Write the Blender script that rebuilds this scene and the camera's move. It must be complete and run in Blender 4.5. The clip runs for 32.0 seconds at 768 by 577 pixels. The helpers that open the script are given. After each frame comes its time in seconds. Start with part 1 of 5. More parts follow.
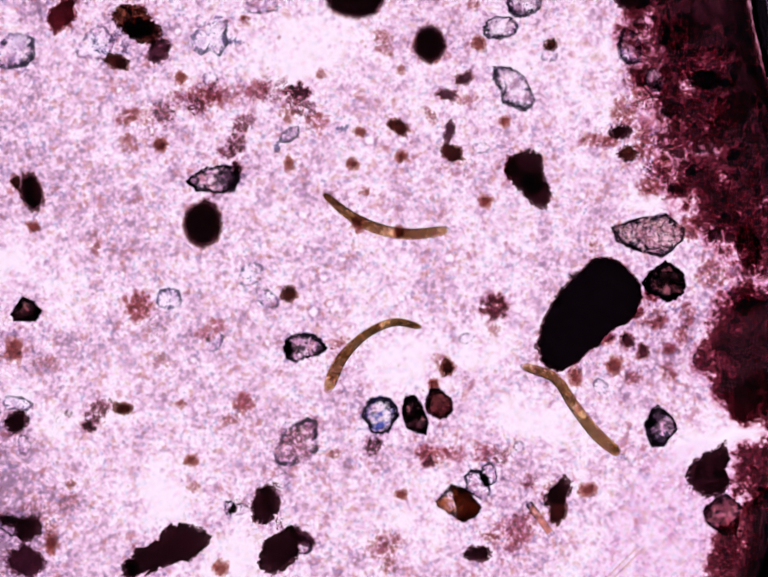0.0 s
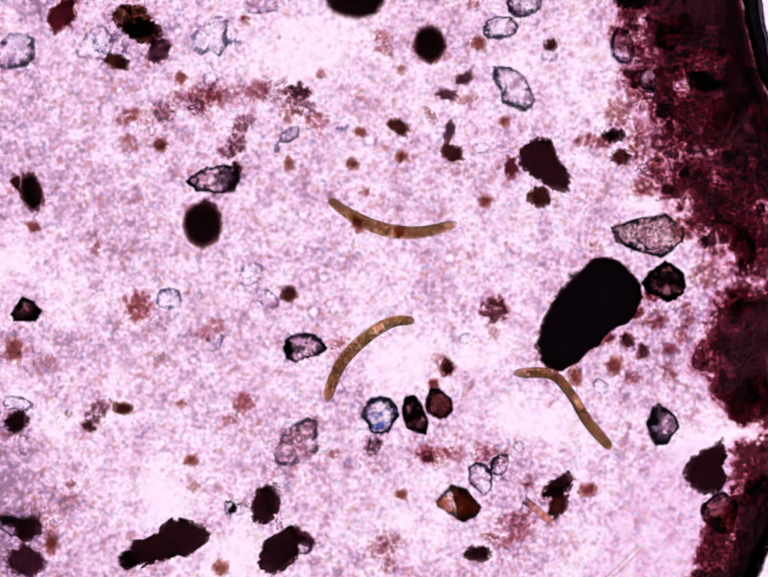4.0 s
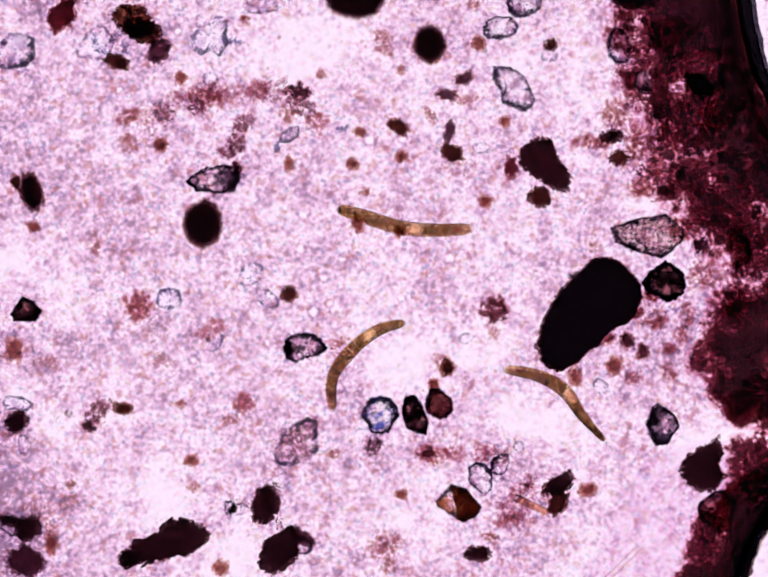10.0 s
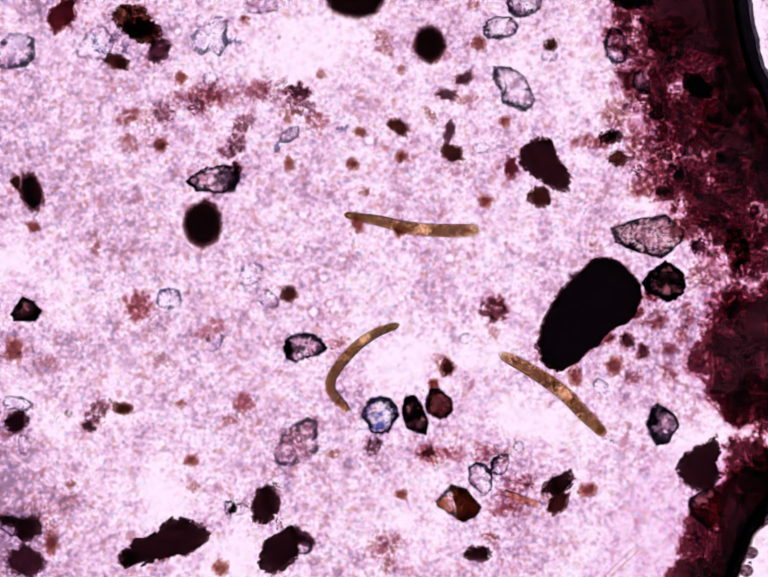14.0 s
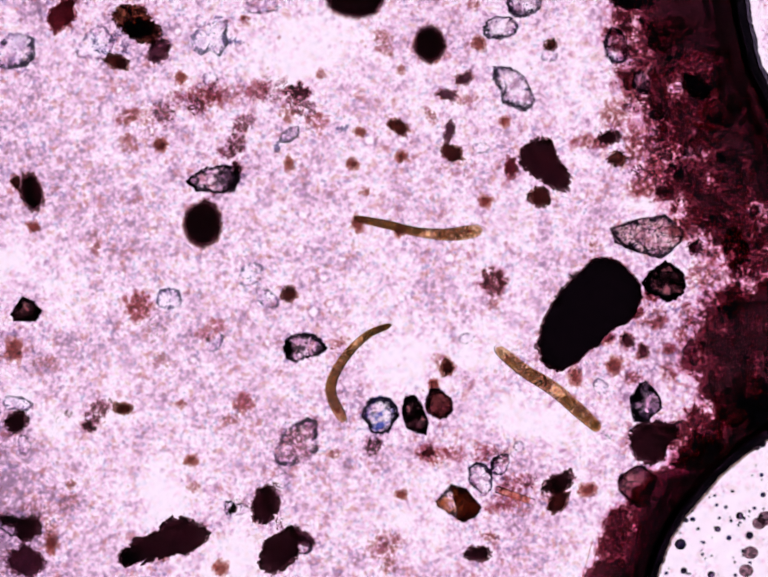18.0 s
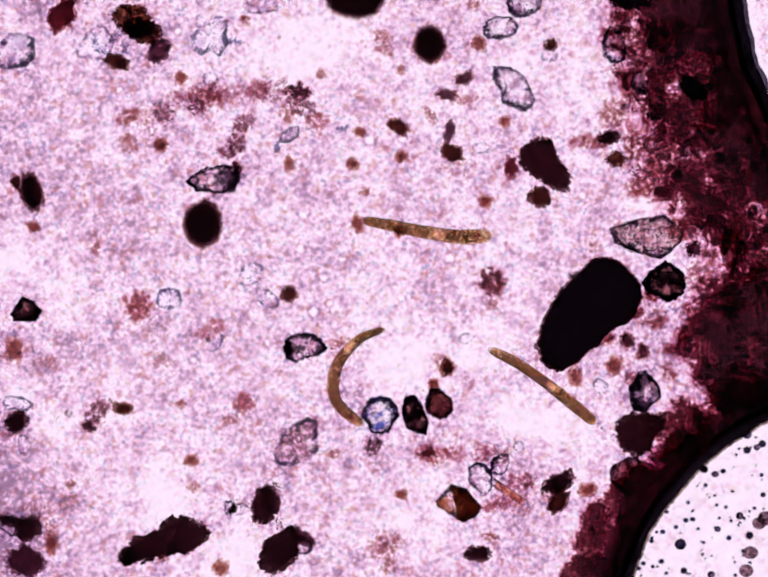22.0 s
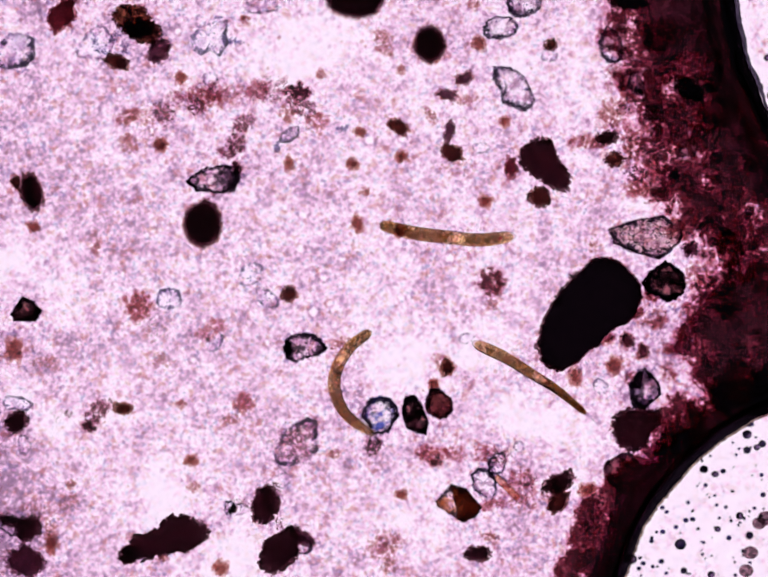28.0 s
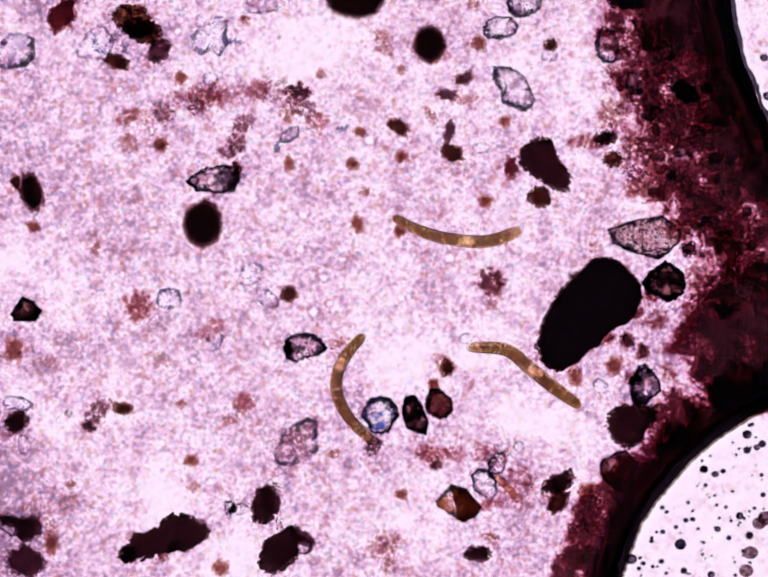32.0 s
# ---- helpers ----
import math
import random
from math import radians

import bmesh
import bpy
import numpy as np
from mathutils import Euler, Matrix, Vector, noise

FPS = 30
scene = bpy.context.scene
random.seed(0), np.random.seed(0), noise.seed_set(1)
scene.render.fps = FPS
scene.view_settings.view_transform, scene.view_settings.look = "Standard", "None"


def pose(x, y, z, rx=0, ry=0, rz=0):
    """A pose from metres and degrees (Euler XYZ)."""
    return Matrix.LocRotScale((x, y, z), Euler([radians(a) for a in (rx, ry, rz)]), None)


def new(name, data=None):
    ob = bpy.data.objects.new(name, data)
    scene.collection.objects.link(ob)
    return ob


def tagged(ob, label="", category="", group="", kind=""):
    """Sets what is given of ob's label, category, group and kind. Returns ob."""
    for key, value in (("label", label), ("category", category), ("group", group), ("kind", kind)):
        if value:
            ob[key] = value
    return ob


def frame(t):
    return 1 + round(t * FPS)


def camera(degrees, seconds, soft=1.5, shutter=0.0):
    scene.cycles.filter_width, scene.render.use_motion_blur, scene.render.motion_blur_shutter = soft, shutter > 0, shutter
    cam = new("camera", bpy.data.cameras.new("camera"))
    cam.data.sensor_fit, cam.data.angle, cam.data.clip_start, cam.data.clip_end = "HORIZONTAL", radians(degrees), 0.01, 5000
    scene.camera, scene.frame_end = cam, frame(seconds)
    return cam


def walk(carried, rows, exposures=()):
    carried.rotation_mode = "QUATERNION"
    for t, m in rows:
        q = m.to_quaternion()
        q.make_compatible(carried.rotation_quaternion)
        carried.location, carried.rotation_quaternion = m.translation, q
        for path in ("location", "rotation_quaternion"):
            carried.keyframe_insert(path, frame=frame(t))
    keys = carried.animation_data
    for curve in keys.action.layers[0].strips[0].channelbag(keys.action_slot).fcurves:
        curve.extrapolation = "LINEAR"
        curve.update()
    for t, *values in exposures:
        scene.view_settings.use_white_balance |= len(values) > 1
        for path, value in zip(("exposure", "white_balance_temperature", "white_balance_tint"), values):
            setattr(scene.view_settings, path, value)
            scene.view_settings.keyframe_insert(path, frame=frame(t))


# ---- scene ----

# A drop of pond sediment on a microscope slide, enlarged a thousand times: one metre here is one millimetre.
HEIGHT = 8.9611          # lens above the slide
FIELD = 10.0             # angle of view
CX, CY = 784.0, 589.0    # middle of the field, in microns from its upper left corner
FILM = 0.003             # top of the living film on the glass

cam = camera(FIELD, 32.0, soft=1.6)
FOCUS = 0.019            # height of the plane in focus, half way up the swimmers
cam.data.dof.use_dof = True
cam.data.dof.focus_distance = HEIGHT - FOCUS
cam.data.dof.aperture_fstop = 0.1
EYE = pose(0, 0, HEIGHT)
walk(cam, [(0, EYE), (32, EYE)])

# ---- light: the illuminator below the slide, a dark room above ----
world = bpy.data.worlds.new("world")
world.use_nodes = True
world.node_tree.nodes["Background"].inputs[0].default_value = (0.042, 0.032, 0.060, 1)
world.node_tree.nodes["Background"].inputs[1].default_value = 1.0
scene.world = world
LAMP = (1.0, 0.845, 1.0)
LAMP_STRENGTH = 1.06
scene.cycles.transparent_max_bounces = 64


def spot(x, y, z=0.0):
    """Place on the slide, from microns right and down; what stands higher is drawn in towards the axis."""
    s = (HEIGHT - z) / HEIGHT
    return Vector(((x - CX) / 1000 * s, (CY - y) / 1000 * s, z))


# ---- materials ----
class Nodes:
    """Short hand for a node tree."""

    def __init__(self, name):
        self.mat = bpy.data.materials.new(name)
        self.mat.use_nodes = True
        self.tree = self.mat.node_tree
        self.tree.nodes.clear()
        self.out = self.tree.nodes.new("ShaderNodeOutputMaterial")

    def add(self, kind):
        return self.tree.nodes.new(kind)

    def link(self, a, b):
        self.tree.links.new(a, b)

    def surface(self, socket):
        self.link(socket, self.out.inputs["Surface"])
        return self.mat

    def noise(self, scale, detail=3.0, rough=0.55, coords=None):
        n = self.add("ShaderNodeTexNoise")
        n.inputs["Scale"].default_value = scale
        n.inputs["Detail"].default_value = detail
        n.inputs["Roughness"].default_value = rough
        if coords is not None:
            self.link(coords, n.inputs["Vector"])
        return n.outputs["Fac"]

    def math(self, op, a, b=None, c=None, clamp=False):
        n = self.add("ShaderNodeMath")
        n.operation, n.use_clamp = op, clamp
        for i, v in enumerate((a, b, c)):
            if v is None:
                continue
            if isinstance(v, (int, float)):
                n.inputs[i].default_value = v
            else:
                self.link(v, n.inputs[i])
        return n.outputs[0]

    def ramp(self, fac, *stops):
        n = self.add("ShaderNodeValToRGB")
        el = n.color_ramp.elements
        while len(el) < len(stops):
            el.new(0.5)
        for e, (p, c) in zip(el, stops):
            e.position, e.color = p, (*c, 1)
        self.link(fac, n.inputs[0])
        return n.outputs[0]

    def place(self):
        shift = self.add("ShaderNodeVectorMath")
        shift.operation = "MULTIPLY"
        self.link(self.add("ShaderNodeObjectInfo").outputs["Random"], shift.inputs[0])
        shift.inputs[1].default_value = (3.171, 7.313, 1.937)
        v = self.add("ShaderNodeVectorMath")
        self.link(self.add("ShaderNodeTexCoord").outputs["Object"], v.inputs[0])
        self.link(shift.outputs[0], v.inputs[1])
        return v.outputs[0]

    def clear(self, colour, gloss=0.03, rough=0.25):
        """Light passes straight through, tinted; a little of it is reflected."""
        t = self.add("ShaderNodeBsdfTransparent")
        if isinstance(colour, tuple):
            t.inputs[0].default_value = (*colour, 1)
        else:
            self.link(colour, t.inputs[0])
        g = self.add("ShaderNodeBsdfGlossy")
        g.inputs["Roughness"].default_value = rough
        m = self.add("ShaderNodeMixShader")
        m.inputs[0].default_value = gloss
        self.link(t.outputs[0], m.inputs[1])
        self.link(g.outputs[0], m.inputs[2])
        return self.surface(m.outputs[0])


def tint_material(name, light, dark, scale=90, detail=4, lo=0.35, hi=0.65, gloss=0.02):
    """A translucent body whose tint wanders between two colours."""
    n = Nodes(name)
    f = n.noise(scale, detail, 0.6, n.place())
    return n.clear(n.ramp(f, (lo, dark), (hi, light)), gloss)


def grain_material(name, light, dark, gloss=0.02):
    """Separate grains, each with a tint of its own."""
    n = Nodes(name)
    g = n.add("ShaderNodeNewGeometry")
    return n.clear(n.ramp(g.outputs["Random Per Island"], (0.0, dark), (1.0, light)), gloss)


def layer_material(name, clear, mid, deep, fine, coarse, spread, bias, cells=0.0, flecks=None, cool=None, strands=0.0):
    """A granular layer: its thickness and several scales of grain decide how much light it takes."""
    n = Nodes(name)
    a = n.add("ShaderNodeAttribute")
    a.attribute_name = "thick"
    at = n.place()
    f = n.noise(fine, 5.0, 0.66, at)
    c = n.noise(coarse, 3.0, 0.55, at)
    grains = n.math("ADD", n.math("MULTIPLY", f, 0.60), n.math("MULTIPLY", c, 0.40))
    if cells:
        v = n.add("ShaderNodeTexVoronoi")
        v.inputs["Scale"].default_value = fine * 1.25
        n.link(at, v.inputs["Vector"])
        grains = n.math("ADD", grains, n.math("MULTIPLY", n.math("SUBTRACT", v.outputs["Distance"], 0.42), cells))
    swing = n.math("MULTIPLY", n.math("SUBTRACT", grains, 0.5), spread)
    if strands:
        r = n.math("ABSOLUTE", n.math("SUBTRACT", n.noise(coarse * 0.9, 2.5, 0.6, at), 0.5))
        swing = n.math("ADD", swing, n.math("MULTIPLY", n.math("SUBTRACT", 1.0, n.math("MULTIPLY", r, 30.0), clamp=True), strands))
    t = a.outputs["Fac"]
    load = n.math("MULTIPLY", n.math("ADD", n.math("ADD", t, swing), bias),
                  n.math("MULTIPLY", t, 6.0, clamp=True), clamp=True)
    tint = n.ramp(load, (0.0, (1.0, 0.96, 1.0)), (0.14, clear), (0.5, mid), (1.0, deep))
    for colour, scale, lo, hi in ((flecks, (coarse * 1.7 + fine) * 0.4, 0.54, 0.67), (cool, fine * 0.9, 0.55, 0.67)):
        if colour:
            f2 = n.ramp(n.noise(scale, 3.0, 0.6, at), (lo, (1, 1, 1)), (hi, colour))
            m = n.add("ShaderNodeMix")
            m.data_type, m.blend_type = "RGBA", "MULTIPLY"
            n.link(n.math("MULTIPLY", t, 1.7, clamp=True), m.inputs[0])
            n.link(tint, m.inputs[6])
            n.link(f2, m.inputs[7])
            tint = m.outputs[2]
    return n.clear(tint, 0.015 if strands else 0.03)


def opaque_material(name, base, second, scale=60, rough=0.8):
    n = Nodes(name)
    f = n.noise(scale, 5, 0.6, n.place())
    p = n.add("ShaderNodeBsdfPrincipled")
    p.inputs["Roughness"].default_value = rough
    n.link(n.ramp(f, (0.3, base), (0.7, second)), p.inputs["Base Color"])
    b = n.add("ShaderNodeBump")
    b.inputs["Strength"].default_value = 0.5
    b.inputs["Distance"].default_value = 0.004
    n.link(n.noise(250, 4, 0.6, n.place()), b.inputs["Height"])
    n.link(b.outputs[0], p.inputs["Normal"])
    return n.surface(p.outputs[0])


def glass_material(name, colour, ior, bump=0.0, scale=60, second=None, deep=0.006, cover=0.45):
    n = Nodes(name)
    g = n.add("ShaderNodeBsdfGlass")
    g.inputs["IOR"].default_value = ior
    g.inputs["Roughness"].default_value = 0.0
    at = n.place()
    if second:
        n.link(n.ramp(n.noise(scale * 0.6, 3, 0.6, at), (cover - 0.05, second), (cover + 0.05, colour)), g.inputs["Color"])
    else:
        g.inputs["Color"].default_value = (*colour, 1)
    if bump:
        b = n.add("ShaderNodeBump")
        b.inputs["Strength"].default_value = bump
        b.inputs["Distance"].default_value = deep
        n.link(n.noise(scale, 1.2, 0.45, at), b.inputs["Height"])
        n.link(b.outputs[0], g.inputs["Normal"])
    return n.surface(g.outputs[0])


def lamp_material():
    n = Nodes("illuminator light")
    e = n.add("ShaderNodeEmission")
    e.inputs["Color"].default_value = (*LAMP, 1)
    e.inputs["Strength"].default_value = LAMP_STRENGTH
    return n.surface(e.outputs[0])


M_LAMP = lamp_material()
M_SLIDE = Nodes("slide glass").clear((0.995, 0.995, 0.995), 0.02, 0.02)
M_FILM = layer_material("living film", (1.0, 0.915, 0.98), (0.88, 0.63, 0.81), (0.40, 0.25, 0.38), 100, 27, 3.6, -0.215, 0.16, (0.72, 0.45, 0.42), (0.50, 0.50, 0.68), 0.16)
M_SILT = layer_material("red brown silt", (0.90, 0.60, 0.69), (0.20, 0.034, 0.056), (0.034, 0.0075, 0.0118), 84, 26, 2.5, 0.15, 0.16, (0.68, 0.33, 0.36))
# Clear water bends the light away; that darkness is painted into these tints.
M_RIM = tint_material("meniscus shade", (0.0105, 0.0068, 0.0115), (0.0042, 0.0026, 0.0046), 70, 8, 0.40, 0.66, 0.018)
M_OUTERSHADE = tint_material("outer meniscus shade", (0.55, 0.36, 0.42), (0.24, 0.14, 0.18), 60, 8, 0.40, 0.66, 0.03)
M_FARRIM = tint_material("bluish meniscus shade", (0.0060, 0.0040, 0.0068), (0.0028, 0.0018, 0.0032), 70, 8, 0.40, 0.66, 0.018)
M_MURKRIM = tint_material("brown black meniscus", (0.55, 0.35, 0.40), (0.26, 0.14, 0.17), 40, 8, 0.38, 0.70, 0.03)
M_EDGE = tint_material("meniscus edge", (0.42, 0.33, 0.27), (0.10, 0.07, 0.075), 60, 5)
# streak and shades along the water edge, painted as tinted sheets
M_STREAK = tint_material("refraction streak in the water edge", (0.20, 0.14, 0.17), (0.04, 0.03, 0.04), 50, 6)
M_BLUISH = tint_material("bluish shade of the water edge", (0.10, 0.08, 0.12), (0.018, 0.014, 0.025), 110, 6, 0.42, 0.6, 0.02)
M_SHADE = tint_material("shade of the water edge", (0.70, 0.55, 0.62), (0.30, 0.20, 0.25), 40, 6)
M_GRANULE = grain_material("film granules", (0.99, 0.96, 0.99), (0.86, 0.75, 0.85))
M_RUST = grain_material("rusty granules", (0.95, 0.86, 0.85), (0.74, 0.57, 0.56))
M_VEIL = grain_material("faint granules", (0.97, 0.90, 0.93), (0.86, 0.72, 0.76))
M_DARK = grain_material("dark granules", (0.62, 0.46, 0.50), (0.24, 0.13, 0.17))
M_RED = grain_material("red granules", (0.95, 0.80, 0.77), (0.68, 0.44, 0.43))
M_BROWN = grain_material("brown granules", (0.84, 0.68, 0.67), (0.44, 0.29, 0.30))
M_SILTY = grain_material("silt granules", (0.82, 0.52, 0.56), (0.40, 0.15, 0.18))
M_SOOT = opaque_material("black mineral", (0.05, 0.022, 0.028), (0.08, 0.035, 0.04))
M_COAL = tint_material("black mineral skin", (0.63, 0.52, 0.54), (0.46, 0.36, 0.385), 110, 6, 0.40, 0.62)
M_RUDDY = tint_material("dark crimson body", (0.86, 0.68, 0.70), (0.52, 0.31, 0.36), 100, 5, 0.42, 0.60)
M_UMBER = tint_material("umber body", (0.83, 0.70, 0.65), (0.43, 0.30, 0.28), 100, 5, 0.42, 0.60)
M_MOTTLE = tint_material("mottled olive brown mineral", (0.84, 0.68, 0.58), (0.33, 0.21, 0.19), 95, 6, 0.42, 0.60)
M_TAN = tint_material("tan body", (0.93, 0.85, 0.83), (0.84, 0.71, 0.68), 110, 4)
M_GREYBODY = tint_material("grey brown body", (0.86, 0.77, 0.81), (0.50, 0.37, 0.42), 100, 5, 0.42, 0.60)
M_CRUST = grain_material("dark specks", (0.38, 0.34, 0.48), (0.05, 0.045, 0.10))
M_DUST = grain_material("bluish dust", (0.72, 0.68, 0.84), (0.24, 0.22, 0.38))


def edge_shade_material(name, clear, mid, deep):
    """Dark refraction edge painted as a tint: where the band is thick, and where its grain is dense, it takes more
    light.
    """
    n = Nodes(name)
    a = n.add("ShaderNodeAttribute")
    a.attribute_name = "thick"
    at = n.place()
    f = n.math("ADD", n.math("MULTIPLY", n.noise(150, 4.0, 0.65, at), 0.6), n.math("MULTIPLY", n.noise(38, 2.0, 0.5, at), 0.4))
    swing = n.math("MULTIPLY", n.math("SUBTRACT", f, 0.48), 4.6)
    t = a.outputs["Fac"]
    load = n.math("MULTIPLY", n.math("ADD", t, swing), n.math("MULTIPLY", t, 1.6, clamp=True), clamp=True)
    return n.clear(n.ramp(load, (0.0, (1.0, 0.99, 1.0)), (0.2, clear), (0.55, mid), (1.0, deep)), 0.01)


M_DARKEDGE = edge_shade_material("blue black painted edge", (0.80, 0.75, 0.86), (0.28, 0.25, 0.38), (0.050, 0.042, 0.075))
M_BROKEN = edge_shade_material("bluish grey painted edge", (0.88, 0.84, 0.92), (0.44, 0.41, 0.55), (0.09, 0.08, 0.15))
M_WISP = edge_shade_material("faint greyish painted edge", (0.92, 0.87, 0.91), (0.50, 0.44, 0.54), (0.20, 0.17, 0.26))
M_CLEAR = glass_material("clear quartz", (1.0, 0.98, 1.0), 1.22, 1.0, 75, (0.64, 0.50, 0.60), 0.010)
M_PALE = glass_material("pale quartz", (1.0, 0.99, 1.0), 1.09, 1.0, 75, (0.80, 0.70, 0.82), 0.012)
M_FAINT = glass_material("faint quartz", (1.0, 0.99, 1.0), 1.05, 1.0, 80, (0.86, 0.80, 0.88), 0.012)
M_CLOUD = glass_material("cloudy quartz", (0.97, 0.85, 0.85), 1.40, 1.0, 110, (0.70, 0.52, 0.54), 0.010)
M_SMOKE = glass_material("smoky quartz", (0.96, 0.88, 0.91), 1.34, 1.0, 70, (0.10, 0.07, 0.10), 0.008, 0.47)
M_DUSK = glass_material("dusky mineral", (0.62, 0.43, 0.42), 1.36, 1.0, 75, (0.05, 0.03, 0.04), 0.008, 0.54)
M_MURK = glass_material("murky flake", (0.97, 0.90, 0.93), 1.07, 1.0, 120, (0.58, 0.50, 0.54), 0.012)
M_AMBER = glass_material("amber mineral", (0.88, 0.66, 0.48), 1.34, 1.0, 62, (0.20, 0.085, 0.045), 0.009, 0.49)
M_HONEY = glass_material("pale honey mineral", (1.0, 0.92, 0.90), 1.16, 1.0, 70, (0.66, 0.40, 0.22), 0.010, 0.48)
M_SEAL = tint_material("dark sealed face", (0.50, 0.28, 0.16), (0.15, 0.075, 0.05), 80, 5, 0.42, 0.62)
M_GARNET = glass_material("red brown mineral", (0.56, 0.32, 0.31), 1.34, 1.0, 80, (0.20, 0.09, 0.09), 0.008, 0.50)
M_FLAKE = glass_material("brown flake", (0.66, 0.44, 0.46), 1.22, 1.0, 60, (0.40, 0.22, 0.24), 0.012)
M_BLUE = glass_material("blue edged quartz", (1.0, 0.99, 1.0), 1.36, 1.0, 46, (0.12, 0.17, 0.52), 0.012, 0.41)
M_BEAD = glass_material("oil bead", (1.0, 1.0, 1.0), 1.04)
# Droplets are clear water; their dark refraction is painted into the tint.
M_DROP = tint_material("droplet refraction tint", (0.26, 0.22, 0.40), (0.05, 0.05, 0.15), 140, 3)
M_LENS = glass_material("clear droplet with dark refraction tint", (0.44, 0.36, 0.48), 1.45, 0.6, 90, (0.08, 0.07, 0.15), 0.006, 0.5)
M_LUMP = tint_material("brownish lump", (0.66, 0.52, 0.55), (0.20, 0.14, 0.18), 120, 5, 0.42, 0.58)
M_PELLICLE = glass_material("pellicle", (0.98, 0.93, 0.95), 1.12)
M_GOLD = tint_material("golden cytoplasm", (1.0, 0.94, 0.80), (0.98, 0.87, 0.66), 200, 3)
M_PLASTID = grain_material("golden plastids", (1.0, 0.88, 0.48), (0.32, 0.185, 0.05))
M_STORE = glass_material("storage body", (1.0, 0.97, 0.84), 1.05)
M_EYE = tint_material("red eyespot", (0.80, 0.12, 0.40), (0.55, 0.05, 0.22), 160, 3)
M_STRAW = tint_material("rusty straw", (0.95, 0.81, 0.68), (0.85, 0.62, 0.46), 60, 4)


# ---- building ----
def mesh_of(name, verts, faces, mat, smooth=False):
    me = bpy.data.meshes.new(name)
    me.from_pydata([tuple(v) for v in verts], [], faces)
    me.materials.append(mat)
    if smooth:
        me.polygons.foreach_set("use_smooth", [True] * len(me.polygons))
    me.update()
    return me


def part(name, me, parent, label=""):
    ob = new(name, me)
    ob.parent = parent
    return tagged(ob, label)


def outline(n, a, b, angle, jag, seed, corners=0, tip=0.0, fine=0.0):
    """Radii round a grain, as a list of (x, y) in microns: an ellipse a by b turned by angle, its edge worn by jag;
    with corners it is cut straight between that many corners; tip draws out the end of its long axis."""
    rng = random.Random(seed)
    turn = radians(angle)
    off = Vector((rng.uniform(0, 50), rng.uniform(0, 50), rng.uniform(0, 50)))

    def ell(th):
        r = 1 + jag * noise.noise(off + 1.6 * Vector((math.cos(th), math.sin(th), 0))) * 1.6
        r += jag * 0.7 * noise.noise(off + 3.7 * Vector((math.cos(th), math.sin(th), 1)))
        r += fine * noise.noise(off + 14 * Vector((math.cos(th), math.sin(th), 2)))
        x = a * r * math.cos(th) * (1 + tip * max(0.0, math.cos(th)) ** 3)
        y = b * r * math.sin(th) * (1 - tip * 0.6 * max(0.0, math.cos(th)))
        return x * math.cos(turn) - y * math.sin(turn), x * math.sin(turn) + y * math.cos(turn)

    if not corners:
        return [ell(2 * math.pi * i / n) for i in range(n)]
    ths = [2 * math.pi * (i + rng.uniform(-0.28, 0.28)) / corners for i in range(corners)]
    pts = [ell(th) for th in ths]
    each = max(1, n // corners)
    out = []
    for i, p in enumerate(pts):
        q = pts[(i + 1) % corners]
        for k in range(each):
            f = k / each
            w = 1 + jag * 0.10 * rng.uniform(-1, 1)
            out.append(((p[0] + (q[0] - p[0]) * f) * w, (p[1] + (q[1] - p[1]) * f) * w))
    return out


def lobed(n, radii, angle, seed, wear=0.03, straight=False):
    """An outline through radii given at even turns, counter-clockwise from the right, with a worn edge."""
    k, off, out = len(radii), Vector((seed * 0.7, seed * 0.3, 1.0)), []
    for i in range(n):
        f = i * k / n
        j, w = int(f), f - int(f)
        a, b, c, d = (radii[(j + q) % k] for q in (-1, 0, 1, 2))
        r = 0.5 * (2 * b + (c - a) * w + (2 * a - 5 * b + 4 * c - d) * w * w + (3 * b - a - 3 * c + d) * w ** 3)
        th = 2 * math.pi * i / n
        if straight:
            g = 2 * math.pi / k
            r = b * c * math.sin(g) / (b * math.sin(w * g) + c * math.sin((1 - w) * g))
        e = Vector((math.cos(th), math.sin(th), 0))
        r *= 1 + wear * (noise.noise(off + 5 * e) + 0.8 * noise.noise(off + 15 * e))
        out.append((r * math.cos(th + radians(angle)), r * math.sin(th + radians(angle))))
    return out


def cut_ring(cuts, each=8):
    """An outline cut straight between corners, each an angle and a radius."""
    pts = [(r * math.cos(radians(d)), r * math.sin(radians(d))) for d, r in cuts]
    rng, out = random.Random(len(cuts)), []
    for i, p in enumerate(pts):
        q = pts[(i + 1) % len(pts)]
        for k in range(each):
            w = 1 + 0.018 * rng.uniform(-1, 1)
            out.append(((p[0] + (q[0] - p[0]) * k / each) * w, (p[1] + (q[1] - p[1]) * k / each) * w))
    return out


ROUND = ((0.86, 0.0), (0.97, 0.15), (1.0, 0.35), (0.95, 0.6), (0.78, 0.84), (0.45, 0.97))
GEM = ((0.93, 0.0), (1.0, 0.15), (0.97, 0.5), (0.88, 0.9), (0.77, 1.18), (0.62, 1.26), (0.44, 1.24), (0.22, 1.28))
BALL = ((0.55, 0.0), (0.82, 0.12), (0.96, 0.3), (1.0, 0.45), (0.94, 0.66), (0.74, 0.86), (0.42, 0.98))
